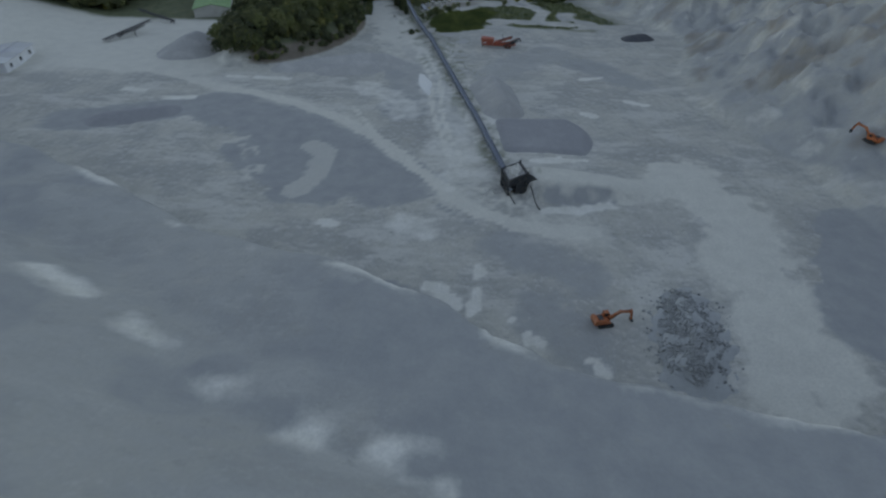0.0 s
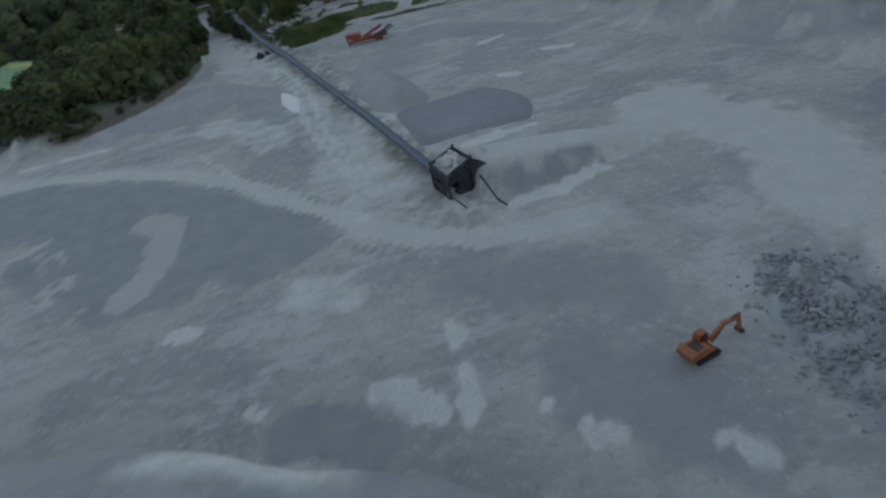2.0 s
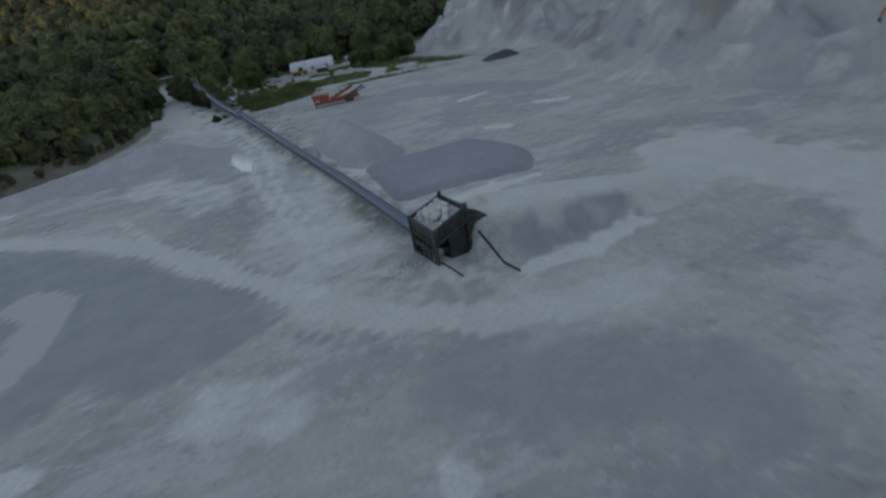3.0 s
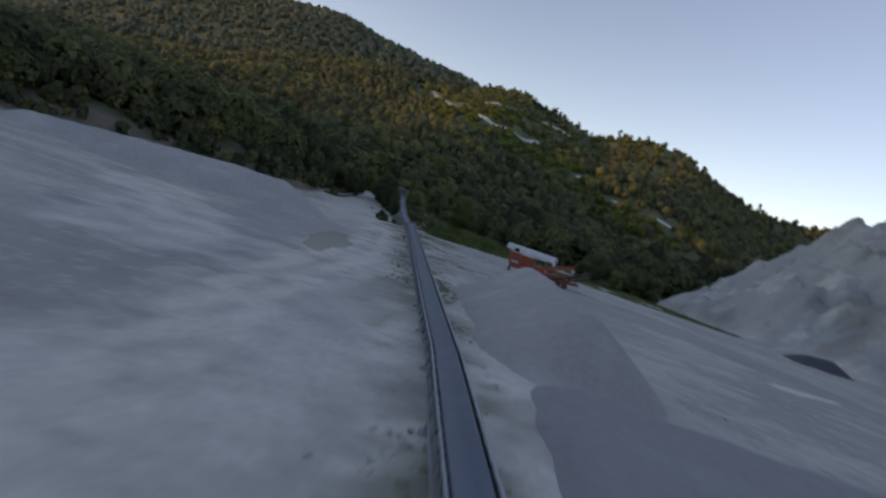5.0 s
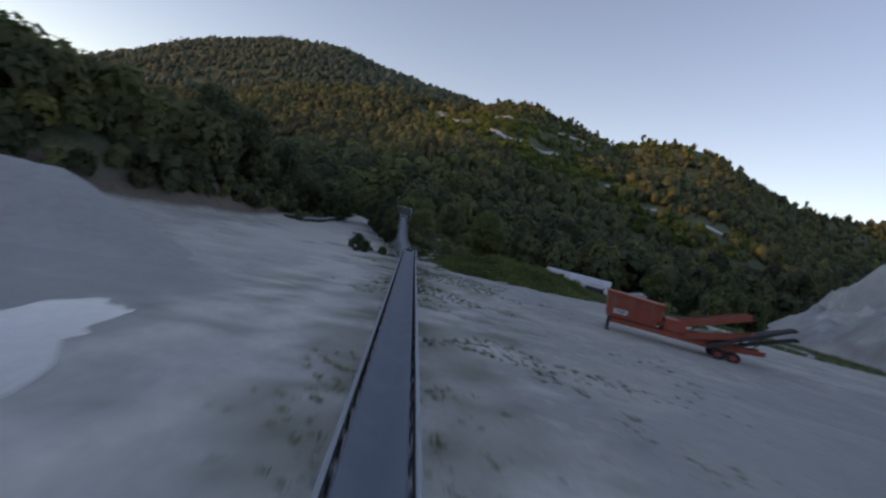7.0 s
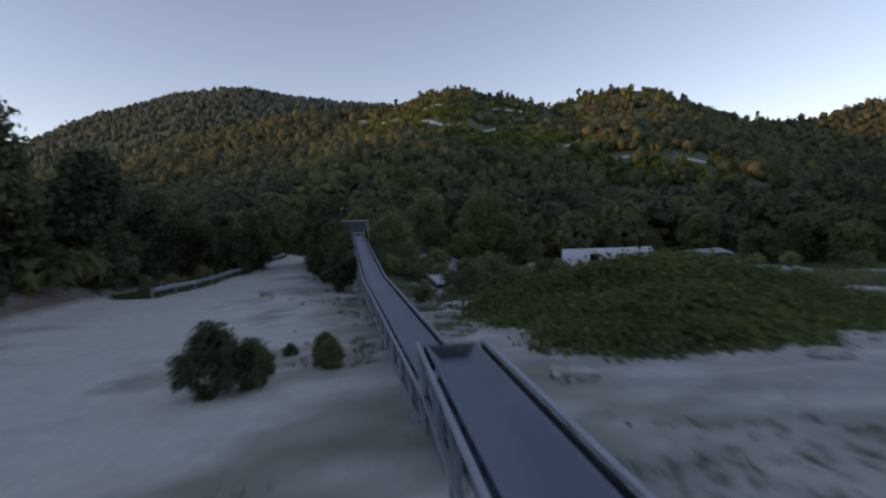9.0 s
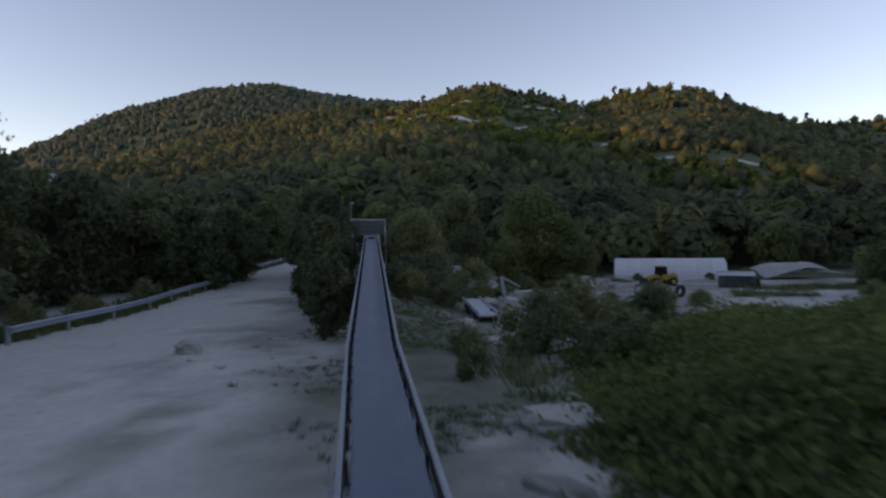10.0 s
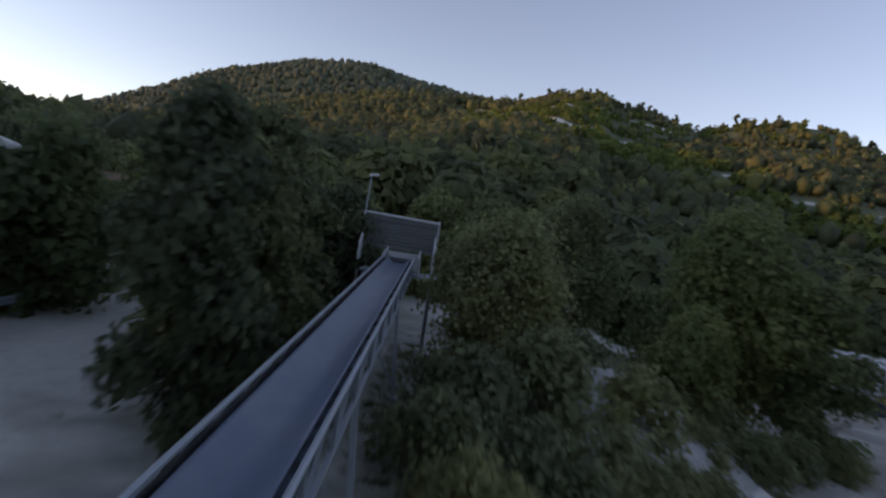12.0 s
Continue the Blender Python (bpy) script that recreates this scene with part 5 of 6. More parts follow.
# thin trees that stand clear on the mountain's skyline
ridge_tree = tree("tree", (-96, 731), 9.5, 2.6, FOREST_EDGE, "slender tree standing clear on the mountain ridge", 34, 14, 90, 0.5, 0.16, 0.3, group="trees on the ridge")
g5 = np.random.default_rng(35)
scatter(ridge_tree, [(x, 731 + g5.uniform(-5, 4), g5.uniform(0.45, 1.0)) for x in list(g5.uniform(-135, -58, 15)) + list(g5.uniform(-50, 330, 22))])

# shrubs
shrub = tree("shrub", (-17.7, 218.6), 1.75, 0.8, WEED, "loose rounded shrub on the dusty ground", 41, 15, 420, 0.075, 0.04, 0.05, "shrub", "shrubs beside the conveyor", 0.95)
scatter(shrub, [(-16.95, 219.4, 0.72), (-15.4, 221.4, 0.55), (-15.9, 223.0, 0.5), (-17.4, 223.6, 0.3)])
pale_shrub = tree("shrub", (-12.4, 246.5), 2.6, 1.7, WILLOW, "loose grey-green shrub on the bank below the conveyor", 42, 18, 190, 0.125, 0.04, 0.04, "shrub", "shrubs on the bank", 0.95)
spots = [(-13.2, 281.6, 1.1), (-12.2, 278.6, 0.8), (-16.2, 282.2, 1.2), (-15.0, 273.8, 0.7), (-16.4, 272.0, 0.75), (-9.2, 244.2, 0.8), (-10.6, 250.4, 1.05), (-8.2, 252.6, 0.9), (-5.4, 256.2, 0.85), (-7.0, 260.6, 0.75), (-3.6, 262.4, 0.8), (-10.2, 256.2, 0.7), (-14.9, 241.0, 0.45), (-15.6, 246.4, 0.5), (-1.8, 268.8, 0.6), (2.4, 272.0, 0.6), (-9.6, 282.6, 0.8), (-6.6, 284.4, 0.6), (-18.4, 270.2, 0.9), (-20.4, 268.0, 0.95), (-18.9, 264.4, 0.7), (-20.8, 272.8, 1.25), (-17.6, 275.6, 1.2), (-19.8, 279.4, 1.3), (-22.6, 269.4, 1.15), (-17.0, 279.8, 1.2), (-21.6, 264.0, 0.8), (-14.8, 277.8, 0.9), (-22.9, 266.6, 0.9), (-15.6, 286.4, 1.3), (0.4, 326.0, 0.8), (9.0, 327.4, 0.5), (15.0, 326.6, 0.55), (21.0, 325.4, 0.5), (26.4, 323.4, 0.8), (30.0, 284.0, 0.9), (24.0, 280.4, 0.8), (34.0, 276.0, 0.9), (18.6, 276.2, 0.7), (-37.4, 246.2, 0.5), (-37.8, 250.4, 0.6), (-38.6, 256.8, 0.6), (-39.8, 263.2, 0.55), (-42.6, 272.4, 0.6)]
scatter(pale_shrub, spots)


# ---- weeds and rough grass ----
def blades(x, y, size, seed, per=26, lean=0.8):
    """Tufts of narrow leaves standing on the ground."""
    g = np.random.default_rng(seed)
    n = len(x) * per
    bx, by, s = np.repeat(x, per), np.repeat(y, per), np.repeat(size, per)
    ang, r = g.uniform(0, 6.283, n), np.abs(g.normal(size=n)) * 0.45 * s
    px, py = bx + np.cos(ang) * r, by + np.sin(ang) * r
    pz = land(px, py) - 0.03
    h = s * g.uniform(0.5, 1.2, n)
    w = s * g.uniform(0.03, 0.08, n)
    a2 = g.uniform(0, 6.283, n)
    tip = np.stack([px + np.cos(ang) * h * lean * g.uniform(0.2, 1, n), py + np.sin(ang) * h * lean * g.uniform(0.2, 1, n), pz + h], 1)
    one = np.stack([px + np.cos(a2) * w, py + np.sin(a2) * w, pz], 1)
    two = np.stack([px - np.cos(a2) * w, py - np.sin(a2) * w, pz], 1)
    return np.stack([one, two, tip], 1).reshape(-1, 3)


def weeds(name, x, y, size, seed, mat, label, per=26):
    return tagged(new(name, leaf_mesh(name, blades(x, y, size, seed, per), mat)), label, "weeds", kind="stuff")


# along both sides of the lower conveyor
n = 1500
s = g4.uniform(116, 210, n)
side = np.where(g4.uniform(size=n) < 0.5, -1, 1)
wx = 4 - 0.231 * (s - 150) + side * (0.9 + np.abs(g4.normal(size=n)) * 1.0)
keep = fbm(wx, s, 7, 3, 201) > -0.02
weeds("conveyor_weeds", wx[keep], s[keep], g4.uniform(0.06, 0.2, keep.sum()), 51, WEED, "sparse green weeds growing along the foot of the conveyor")
n = 5200
s = g4.uniform(150, 216, n)
wx = 4 - 0.231 * (s - 150) + 1 + np.abs(g4.normal(size=n)) * 5.5
keep = fbm(wx, s, 5, 3, 207) > 0.05
weeds("floor_weeds", wx[keep], s[keep], g4.uniform(0.05, 0.18, keep.sum()), 55, WEED, "patchy low weeds on the stony ground by the conveyor")
# under and beside the raised conveyor
n = 8500
s = g4.uniform(206, 280, n)
wx = np.interp(s, [206, 236, 277, 280], [-8.5, -17.1, -28, -28.8]) + g4.normal(size=n) * 2.6 + 2.2
keep = (fbm(wx, s, 4, 3, 203) + 0.006 * (s - 250) > 0.1) & (np.abs(wx - np.interp(s, [206, 236, 277], [-8.5, -17.1, -28])) > 0.2)
weeds("bank_weeds", wx[keep], s[keep], g4.uniform(0.08, 0.24, keep.sum()), 52, WILLOW, "rough weeds and grass on the bank below the conveyor", 22)
# meadow east of the conveyor
n = 9000
wx, wy = g4.uniform(-14, 60, n), g4.uniform(232, 330, n)
soil = stains(wx, wy)["grass"]
keep = soil > 0.45
weeds("meadow_grass", wx[keep], wy[keep], g4.uniform(0.3, 0.8, keep.sum()), 53, WEED, "tall rough grass and weeds on the valley floor", 22)
# dark growth below the crash barrier
n = 1400
s = g4.uniform(243, 300, n)
wx = np.interp(s, [243, 254, 266, 282, 300], [-35.2, -36.3, -38.5, -43, -46.6]) - 0.2 - np.abs(g4.normal(size=n)) * 1.6
weeds("roadside_weeds", wx, s, g4.uniform(0.25, 0.6, n), 54, LEAF, "dark grass along the roadside crash barrier")


# ---- mound grown over with creepers ----
def green_mound():
    ob = thing("overgrown_mound", pose(0, 0, 0), "long earth mound covered in dark green creepers", "mound")
    crest = [[(-6.4, 234.4, -3.6), (-4.2, 234, -2.9), (-1, 233.5, -2.85), (1.4, 233, -3.4)], [(-1, 233.5, -2.9), (2.5, 245, -3.5), (8, 256, -4.9)], [(-6.8, 229.5, -4.15), (-2, 227.5, -3.85), (3, 229, -4.25)], [(-7.8, 224, -4.6), (-5, 223.4, -4.45), (0, 225, -4.55), (6, 228.5, -4.65)], [(-7.6, 236, -4.4), (-5.6, 243, -4.3), (-2.5, 250, -4.6)]]
    core = heap("mound_core", crest, 0.36, GREEN_EARTH, "", "", fine=0.8, seed=61, lumps=0.3)
    core.parent = ob
    co = np.empty(len(core.data.vertices) * 3, np.float32)
    core.data.vertices.foreach_get("co", co)
    co = co.reshape(-1, 3)
    g = np.random.default_rng(62)
    pick = g.integers(0, len(co), 9000)
    c = co[pick] + g.normal(size=(len(pick), 3)) * [0.4, 0.4, 0.05]
    r = np.abs(g.normal(size=len(pick))) * 0.22 + 0.2
    r = r * (1 + 0.9 * (g.uniform(size=len(pick)) < 0.06))
    leaves = tagged(new("creeper_leaves", leaf_mesh("creeper_leaves", clumps(c, np.stack([r * 1.4, r * 1.4, r], 1), 16, np.full(len(r), 0.13), 63), CREEPER)), kind="stuff")
    leaves.parent = ob
    return ob


GREEN_EARTH = worn("grassy_earth", (0.075, 0.095, 0.045), 0.95, 0.0, (0.075, 0.065, 0.040), 0.6, 1.6, 0.6)
CREEPER = foliage("creeper_leaves", (0.082, 0.122, 0.060), (0.192, 0.246, 0.122))
green_mound()


# ---- buildings ----
def storage_hall():
    a, b = Vector((5.8, 332.5, 0)), Vector((24.6, 329.0, 0))
    mid = (a + b) / 2
    long, half, high = (b - a).length, 4.2, 4.2
    turn = math.degrees(math.atan2((b - a).y, (b - a).x))
    ob = thing("storage_hall", pose(mid.x, mid.y, -10.5, 0, 0, turn), "long white arched fabric storage hall in the yard", "hall", kind="")
    n, bays = 14, 8
    arch = [(half * -math.cos(math.pi * k / n), high * math.sin(math.pi * k / n) ** 0.8) for k in range(n + 1)]
    for i in range(bays):
        bm = bmesh.new()
        x0, x1 = -long / 2 + long * i / bays, -long / 2 + long * (i + 1) / bays
        rows = []
        for outer in (1.0, 0.985):
            rows += [[bm.verts.new((x, y0 * outer, z0 * outer)) for x in (x0 + 0.03, x1 - 0.03)] for y0, z0 in (arch if outer == 1.0 else arch[::-1])]
        for p, q in zip(rows, rows[1:] + rows[:1]):
            bm.faces.new((p[0], p[1], q[1], q[0]))
        part("roof_panel", bm, WHITE, ob)
    for i in range(bays + 1):
        bm = bmesh.new()
        x0 = -long / 2 + long * i / bays
        for (y0, z0), (y1, z1) in zip(arch[:-1], arch[1:]):
            bar(bm, (x0, y0 * 1.005, z0 * 1.005), (x0, y1 * 1.005, z1 * 1.005), 0.1, 0.1)
        part("arch_rib", bm, ROOF_WHITE, ob)
    for s in (-1, 1):
        bm = bmesh.new()
        prism(bm, arch, 0.06, pose(s * (long / 2 - 0.1), 0, 0, 0, 0, 90))
        end = part("end_wall", bm, WHITE, ob)
        bm = bmesh.new()
        box(bm, (0.08, 3.2, 3.0), (s * (long / 2 - 0.05), 0, 1.5))
        part("roller_door", bm, ROOF_WHITE, end)
    return ob


def gable_house(name, corner, direction, long, wide, eaves, ridge, floor, wall_mat, roof_mat, label, category, windows=0, panels=0, over=0.4, sheet=False):
    """corner: one corner in plan; direction: bearing of the long side; width lies to its left."""
    ang = math.atan2(direction[1], direction[0])
    ob = thing(name, pose(corner[0], corner[1], floor, 0, 0, math.degrees(ang)), label, category)
    e, r = eaves - floor, ridge - floor
    for y0, y1 in ((0, 0.25), (wide - 0.25, wide)):
        bm = bmesh.new()
        box(bm, (long, y1 - y0, e), (long / 2, (y0 + y1) / 2, e / 2))
        part("wall", bm, wall_mat, ob)
    for x0 in (0.125, long - 0.125):
        bm = bmesh.new()
        prism(bm, [(0.26, 0), (wide - 0.26, 0), (wide - 0.26, e), (wide / 2, r - 0.05), (0.26, e)], 0.25, pose(x0, 0, 0, 0, 0, 90))
        part("gable_wall", bm, wall_mat, ob)
    count = panels or 1
    for s in (0, 1):
        y0, y1 = (-over, wide / 2) if s == 0 else (wide + over, wide / 2)
        drop = (r - e) * over / (wide / 2)
        for k in range(count):
            x0, x1 = -over + (long + 2 * over) * k / count, -over + (long + 2 * over) * (k + 1) / count
            bm = bmesh.new()
            slab(bm, [(x0 + 0.02, y0, e - drop + 0.08), (x1 - 0.02, y0, e - drop + 0.08), (x1 - 0.02, y1, r + 0.08), (x0 + 0.02, y1, r + 0.08)], 0.12)
            bar(bm, (x1 - 0.05, y0, e - drop + 0.16), (x1 - 0.05, y1, r + 0.16), 0.08, 0.06)
            part("roof_sheet", bm, YELLOW_SHEET if sheet and s == 0 and k == count - 2 else roof_mat, ob)
    bm = bmesh.new()
    bar(bm, (-over, wide / 2, r + 0.16), (long + over, wide / 2, r + 0.16), 0.4, 0.14)
    part("ridge_cap", bm, roof_mat, ob)
    for k in range(windows):
        x = long * (k + 0.5) / windows
        for y, out in ((0.0, -1), (wide, 1)):
            bm = bmesh.new()
            box(bm, (1.3, 0.1, 0.12), (x, y + 0.03 * out, e * 0.42))
            box(bm, (1.3, 0.1, 0.12), (x, y + 0.03 * out, e * 0.78))
            for s in (-0.62, 0.62):
                box(bm, (0.1, 0.1, e * 0.36), (x + s, y + 0.03 * out, e * 0.6))
            frame_part = part("window_frame", bm, WHITE, ob)
            bm = bmesh.new()
            box(bm, (1.16, 0.03, e * 0.34), (x, y + 0.012 * out, e * 0.6))
            part("window_pane", bm, GLASS, frame_part)
    return ob


storage_hall()
gable_house("warehouse", (-88.5, 236), (-0.31, 0.95), 62, 13, -2.0, -0.6, -6.5, PLASTER, GREEN_ROOF, "long warehouse with green sheet-metal roof and one yellow sheet", "warehouse", 8, 11, sheet=True)
gable_house("works_building", (-47.0, 271.5), (-0.72, 0.69), 27, 7.5, -1.7, -0.6, -6.2, WHITE, ROOF_WHITE, "long low white works building by the road", "building", 7, 9)
gable_house("house", (-80, 304), (0.95, 0.3), 10, 8, -1.5, 1.0, -5.6, PLASTER, TILE, "small house with a red tile roof among trees", "house", 3, 1)
gable_house("shed", (-127.5, 166.5), (-0.2, 0.98), 18, 8, -1.2, -0.7, -4.8, WHITE, ROOF_WHITE, "white flat-roofed shed at the edge of the pale yard", "shed", 3, 4)
gable_house("tool_shed", (15.0, 303.5), (0.95, -0.25), 4.2, 2.6, -7.4, -7.1, -9.6, DARK_STEEL, ROOF_WHITE, "dark little shed with a pale flat roof", "shed", 0, 1, 0.25)


# ---- stacking conveyors in the pale yard ----
def stacker(a, b, label):
    za, zb = land_at(*a) + 1.0, land_at(*b) + 3.2
    pa, pb = Vector((*a, za)), Vector((*b, zb))
    ob = thing("stacking_conveyor", pose(0, 0, 0), label, "conveyor", "stacking conveyors")
    side = (pb - pa).cross(Vector((0, 0, 1))).normalized() * 0.45
    for s in (-1, 1):
        bm = bmesh.new()
        bar(bm, pa + side * s, pb + side * s, 0.12, 0.12)
        bar(bm, pa + side * s - Vector((0, 0, 0.6)), pb + side * s - Vector((0, 0, 0.6)), 0.1, 0.1)
        m = int((pb - pa).length / 1.2)
        for k in range(m):
            p, q = pa.lerp(pb, k / m), pa.lerp(pb, (k + 1) / m)
            bar(bm, p + side * s - Vector((0, 0, 0.6 * (k % 2))), q + side * s - Vector((0, 0, 0.6 * ((k + 1) % 2))), 0.07, 0.07)
        part("lattice_side", bm, DARK_STEEL, ob)
    bm = bmesh.new()
    bar(bm, pa, pb, 0.8, 0.06)
    part("belt", bm, RUBBER, ob)
    for f in (0.08, 0.6):
        p = pa.lerp(pb, f)
        for s in (-1, 1):
            bm = bmesh.new()
            q = p + side * s * 2
            bar(bm, (q.x, q.y, land_at(q.x, q.y) - 0.1), p + side * s - Vector((0, 0, 0.5)), 0.14, 0.14)
            part("leg", bm, DARK_STEEL, ob)


stacker((-117.3, 198.1), (-109.7, 216.5), "dark lattice stacking conveyor in the pale yard")
stacker((-104.7, 223.6), (-120.4, 229.8), "dark lattice stacking conveyor near the warehouse")
stacker((-115.5, 203.5), (-108.5, 209.5), "short dark stacking conveyor in the pale yard")


# ---- crash barrier along the road ----
def crash_barrier(line):
    ob = thing("crash_barrier", pose(0, 0, 0), "blue-grey steel crash barrier along the road edge", "crash barrier")
    pts = []
    for (x0, y0), (x1, y1) in zip(line[:-1], line[1:]):
        m = max(1, int(math.hypot(x1 - x0, y1 - y0) / 3.0))
        pts += [(x0 + (x1 - x0) * k / m, y0 + (y1 - y0) * k / m) for k in range(m)]
    pts.append(line[-1])
    for x, y in pts:
        bm = bmesh.new()
        z = land_at(x, y)
        box(bm, (0.1, 0.14, 1.2), (x, y, z + 0.25))
        part("post", bm, STEEL, ob)
    for (x0, y0), (x1, y1) in zip(pts[:-1], pts[1:]):
        a, b = Vector((x0 + 0.1, y0, land_at(x0, y0) + 0.66)), Vector((x1 + 0.1, y1, land_at(x1, y1) + 0.66))
        side = (b - a).cross(Vector((0, 0, 1))).normalized()
        bm = bmesh.new()
        shape = [(0.0, 0.16), (0.06, 0.10), (0.06, 0.04), (0.0, 0.0), (0.06, -0.04), (0.06, -0.10), (0.0, -0.16)]
        shape += [(u - 0.012, v) for u, v in shape[::-1]]
        rows = [[bm.verts.new(p + side * u + Vector((0, 0, v))) for p in (a, b)] for u, v in shape]
        for p, q in zip(rows, rows[1:] + rows[:1]):
            bm.faces.new((p[0], p[1], q[1], q[0]))
        part("rail", bm, BLUE, ob)


crash_barrier([(-35.0, 243), (-36.3, 254), (-38.5, 266), (-43, 282), (-46, 297)])


# ---- gate at the end of the road ----
def gate(x, y):
    ob = thing("road_gate", pose(x, y, land_at(x, y), 0, 0, 4), "pale steel gantry gate across the road", "gate")
    for s in (-3.4, 3.4):
        bm = bmesh.new()
        bar(bm, (s, 0, -0.2), (s, 0, 3.6), 0.22, 0.22)
        part("post", bm, ROOF_WHITE, ob)
    bm = bmesh.new()
    box(bm, (7.2, 0.25, 0.55), (0, 0, 3.7), bevel=0.03)
    part("crossbeam", bm, ROOF_WHITE, ob)


gate(-44.2, 318)


# ---- board, chute and lamp at the conveyor's end ----
SLAT = worn("weathered_grey_sheet", (0.22, 0.235, 0.24), 0.7, 0.1, (0.15, 0.15, 0.145), 0.5, 0.6)


def end_board():
    ob = thing("end_board", pose(-28.8, 278.9, 0, 0, 0, 18), "grey corrugated windbreak board on posts at the conveyor's end", "windbreak")
    for k in range(9):
        bm = bmesh.new()
        box(bm, (3.5, 0.05, 0.15), (0, 0, -0.62 + 0.17 * k), (24, 0, 0))
        part("slat", bm, SLAT, ob)
    low = land_at(-28.8, 278.9)
    for s in (-1.78, 1.78):
        bm = bmesh.new()
        bar(bm, (s, 0.06, low - 0.3), (s, 0.06, 0.95), 0.12, 0.12)
        part("post", bm, ROOF_WHITE, ob)
    bm = bmesh.new()
    bar(bm, (-1.8, 0, 0.93), (1.8, 0, 0.86), 0.12, 0.1)
    part("top_rail", bm, WHITE, ob)
    bm = bmesh.new()
    slab(bm, [(1.7, -1.6, -1.3), (1.7, 0, -1.3), (1.7, 0, 0.2), (1.7, -1.6, -0.5)], 0.06)
    part("side_panel", bm, ROOF_WHITE, ob)
    bm = bmesh.new()
    slab(bm, [(-1.7, -1.6, -1.3), (-1.7, 0, -1.3), (-1.7, 0, 0.2), (-1.7, -1.6, -0.5)], 0.06)
    part("side_panel", bm, ROOF_WHITE, ob)
    chute = thing("discharge_chute", pose(-28.2, 278.0, 0, 0, 0, 15), "pale steel chute and walkway round the belt's head", "chute")
    bm = bmesh.new()
    for s in (-0.85, 0.85):
        slab(bm, [(s, -1.5, -1.55), (s, 0.7, -1.55), (s * 0.9, 0.7, -0.55), (s * 0.9, -1.5, -0.8)], 0.06)
    part("cheek_plate", bm, ROOF_WHITE, chute)
    bm = bmesh.new()
    slab(bm, [(-0.85, 0.72, -1.55), (0.85, 0.72, -1.55), (0.8, 0.72, -0.75), (-0.8, 0.72, -0.75)], 0.06)
    part("hood", bm, ROOF_WHITE, chute)
    bm = bmesh.new()
    box(bm, (3.4, 2.2, 0.08), (0, -0.4, -1.62))
    part("walkway", bm, STEEL, chute)
    for sx in (-1.5, 1.5):
        for sy in (-1.3, 0.5):
            bm = bmesh.new()
            bar(bm, (sx, sy, low - 0.3), (sx, sy, -1.6), 0.13, 0.13)
            part("leg", bm, STEEL, chute)
    lamp = thing("lamp_post", pose(-30.6, 278.4, 0), "slim steel lamp post with a small white lamp head", "lamp post")
    bm = bmesh.new()
    bar(bm, (0, 0, low - 0.3), (0.12, 0, 2.6), 0.07, 0.07, 8)
    part("pole", bm, STEEL, lamp)
    bm = bmesh.new()
    box(bm, (0.42, 0.18, 0.12), (0.24, 0, 2.66), (0, -8, 0), bevel=0.03)
    part("lamp_head", bm, WHITE, lamp)


end_board()


# ---- slanting pipe above the trees ----
def pipe_bridge():
    ob = thing("pipe_conveyor", pose(0, 0, 0), "slanting pale pipe conveyor on trestles above the trees", "conveyor")
    a, b = Vector((-76, 303, 0.5)), Vector((-59, 276, 3.1))
    b2 = b + (b - a) * 0.5
    bm = bmesh.new()
    bar(bm, a, b2, 0.8, 0.8, 12)
    part("pipe", bm, ROOF_WHITE, ob)
    for f in (0.15, 0.5, 0.85):
        p = a.lerp(b2, f)
        bm = bmesh.new()
        for s in (-0.8, 0.8):
            bar(bm, (p.x + s, p.y, land_at(p.x + s, p.y) - 0.2), (p.x + s * 0.3, p.y, p.z - 0.3), 0.18, 0.18)
        bar(bm, (p.x - 0.6, p.y, p.z - 2), (p.x + 0.6, p.y, p.z - 2), 0.14, 0.14)
        part("trestle", bm, STEEL, ob)


pipe_bridge()


# ---- the yard: old trailer bed, crane post, stone blocks, vehicles ----
def trailer_bed():
    a, b = Vector((-15.2, 258.2, -6.15)), Vector((-16.8, 264.2, -6.1))
    z = land_at(-16, 261)
    ob = thing("trailer_bed", pose(0, 0, 0), "old blue-white tipping trailer bed resting on a frame", "trailer")
    side = (b - a).cross(Vector((0, 0, 1))).normalized()
    bm = bmesh.new()
    slab(bm, [a - side * 0.65, a + side * 0.65, b + side * 0.65 + Vector((0, 0, 0.3)), b - side * 0.65 + Vector((0, 0, 0.3))], 0.1)
    bed = part("bed", bm, BLUE_WHITE, ob)
    for s in (-0.65, 0.65):
        bm = bmesh.new()
        bar(bm, a + side * s + Vector((0, 0, 0.1)), b + side * s + Vector((0, 0, 0.4)), 0.08, 0.25)
        part("side_board", bm, BLUE_WHITE, bed)
    bm = bmesh.new()
    for s in (-0.5, 0.5):
        bar(bm, a + side * s - Vector((0, 0, 0.3)), b + side * s - Vector((0, 0, 0.15)), 0.14, 0.25)
    for f in (0.1, 0.5, 0.9):
        p = a.lerp(b, f) - Vector((0, 0, 0.3))
        bar(bm, p - side * 0.6, p + side * 0.6, 0.14, 0.2)
    part("chassis", bm, DARK_STEEL, ob)
    for f in (0.25, 0.75):
        for s in (-0.55, 0.55):
            p = a.lerp(b, f) + side * s
            bm = bmesh.new()
            bar(bm, (p.x - side.x * 0.12, p.y - side.y * 0.12, z + 0.38), (p.x + side.x * 0.12, p.y + side.y * 0.12, z + 0.38), 0.78, 0.78, 14)
            part("wheel", bm, RUBBER, ob)


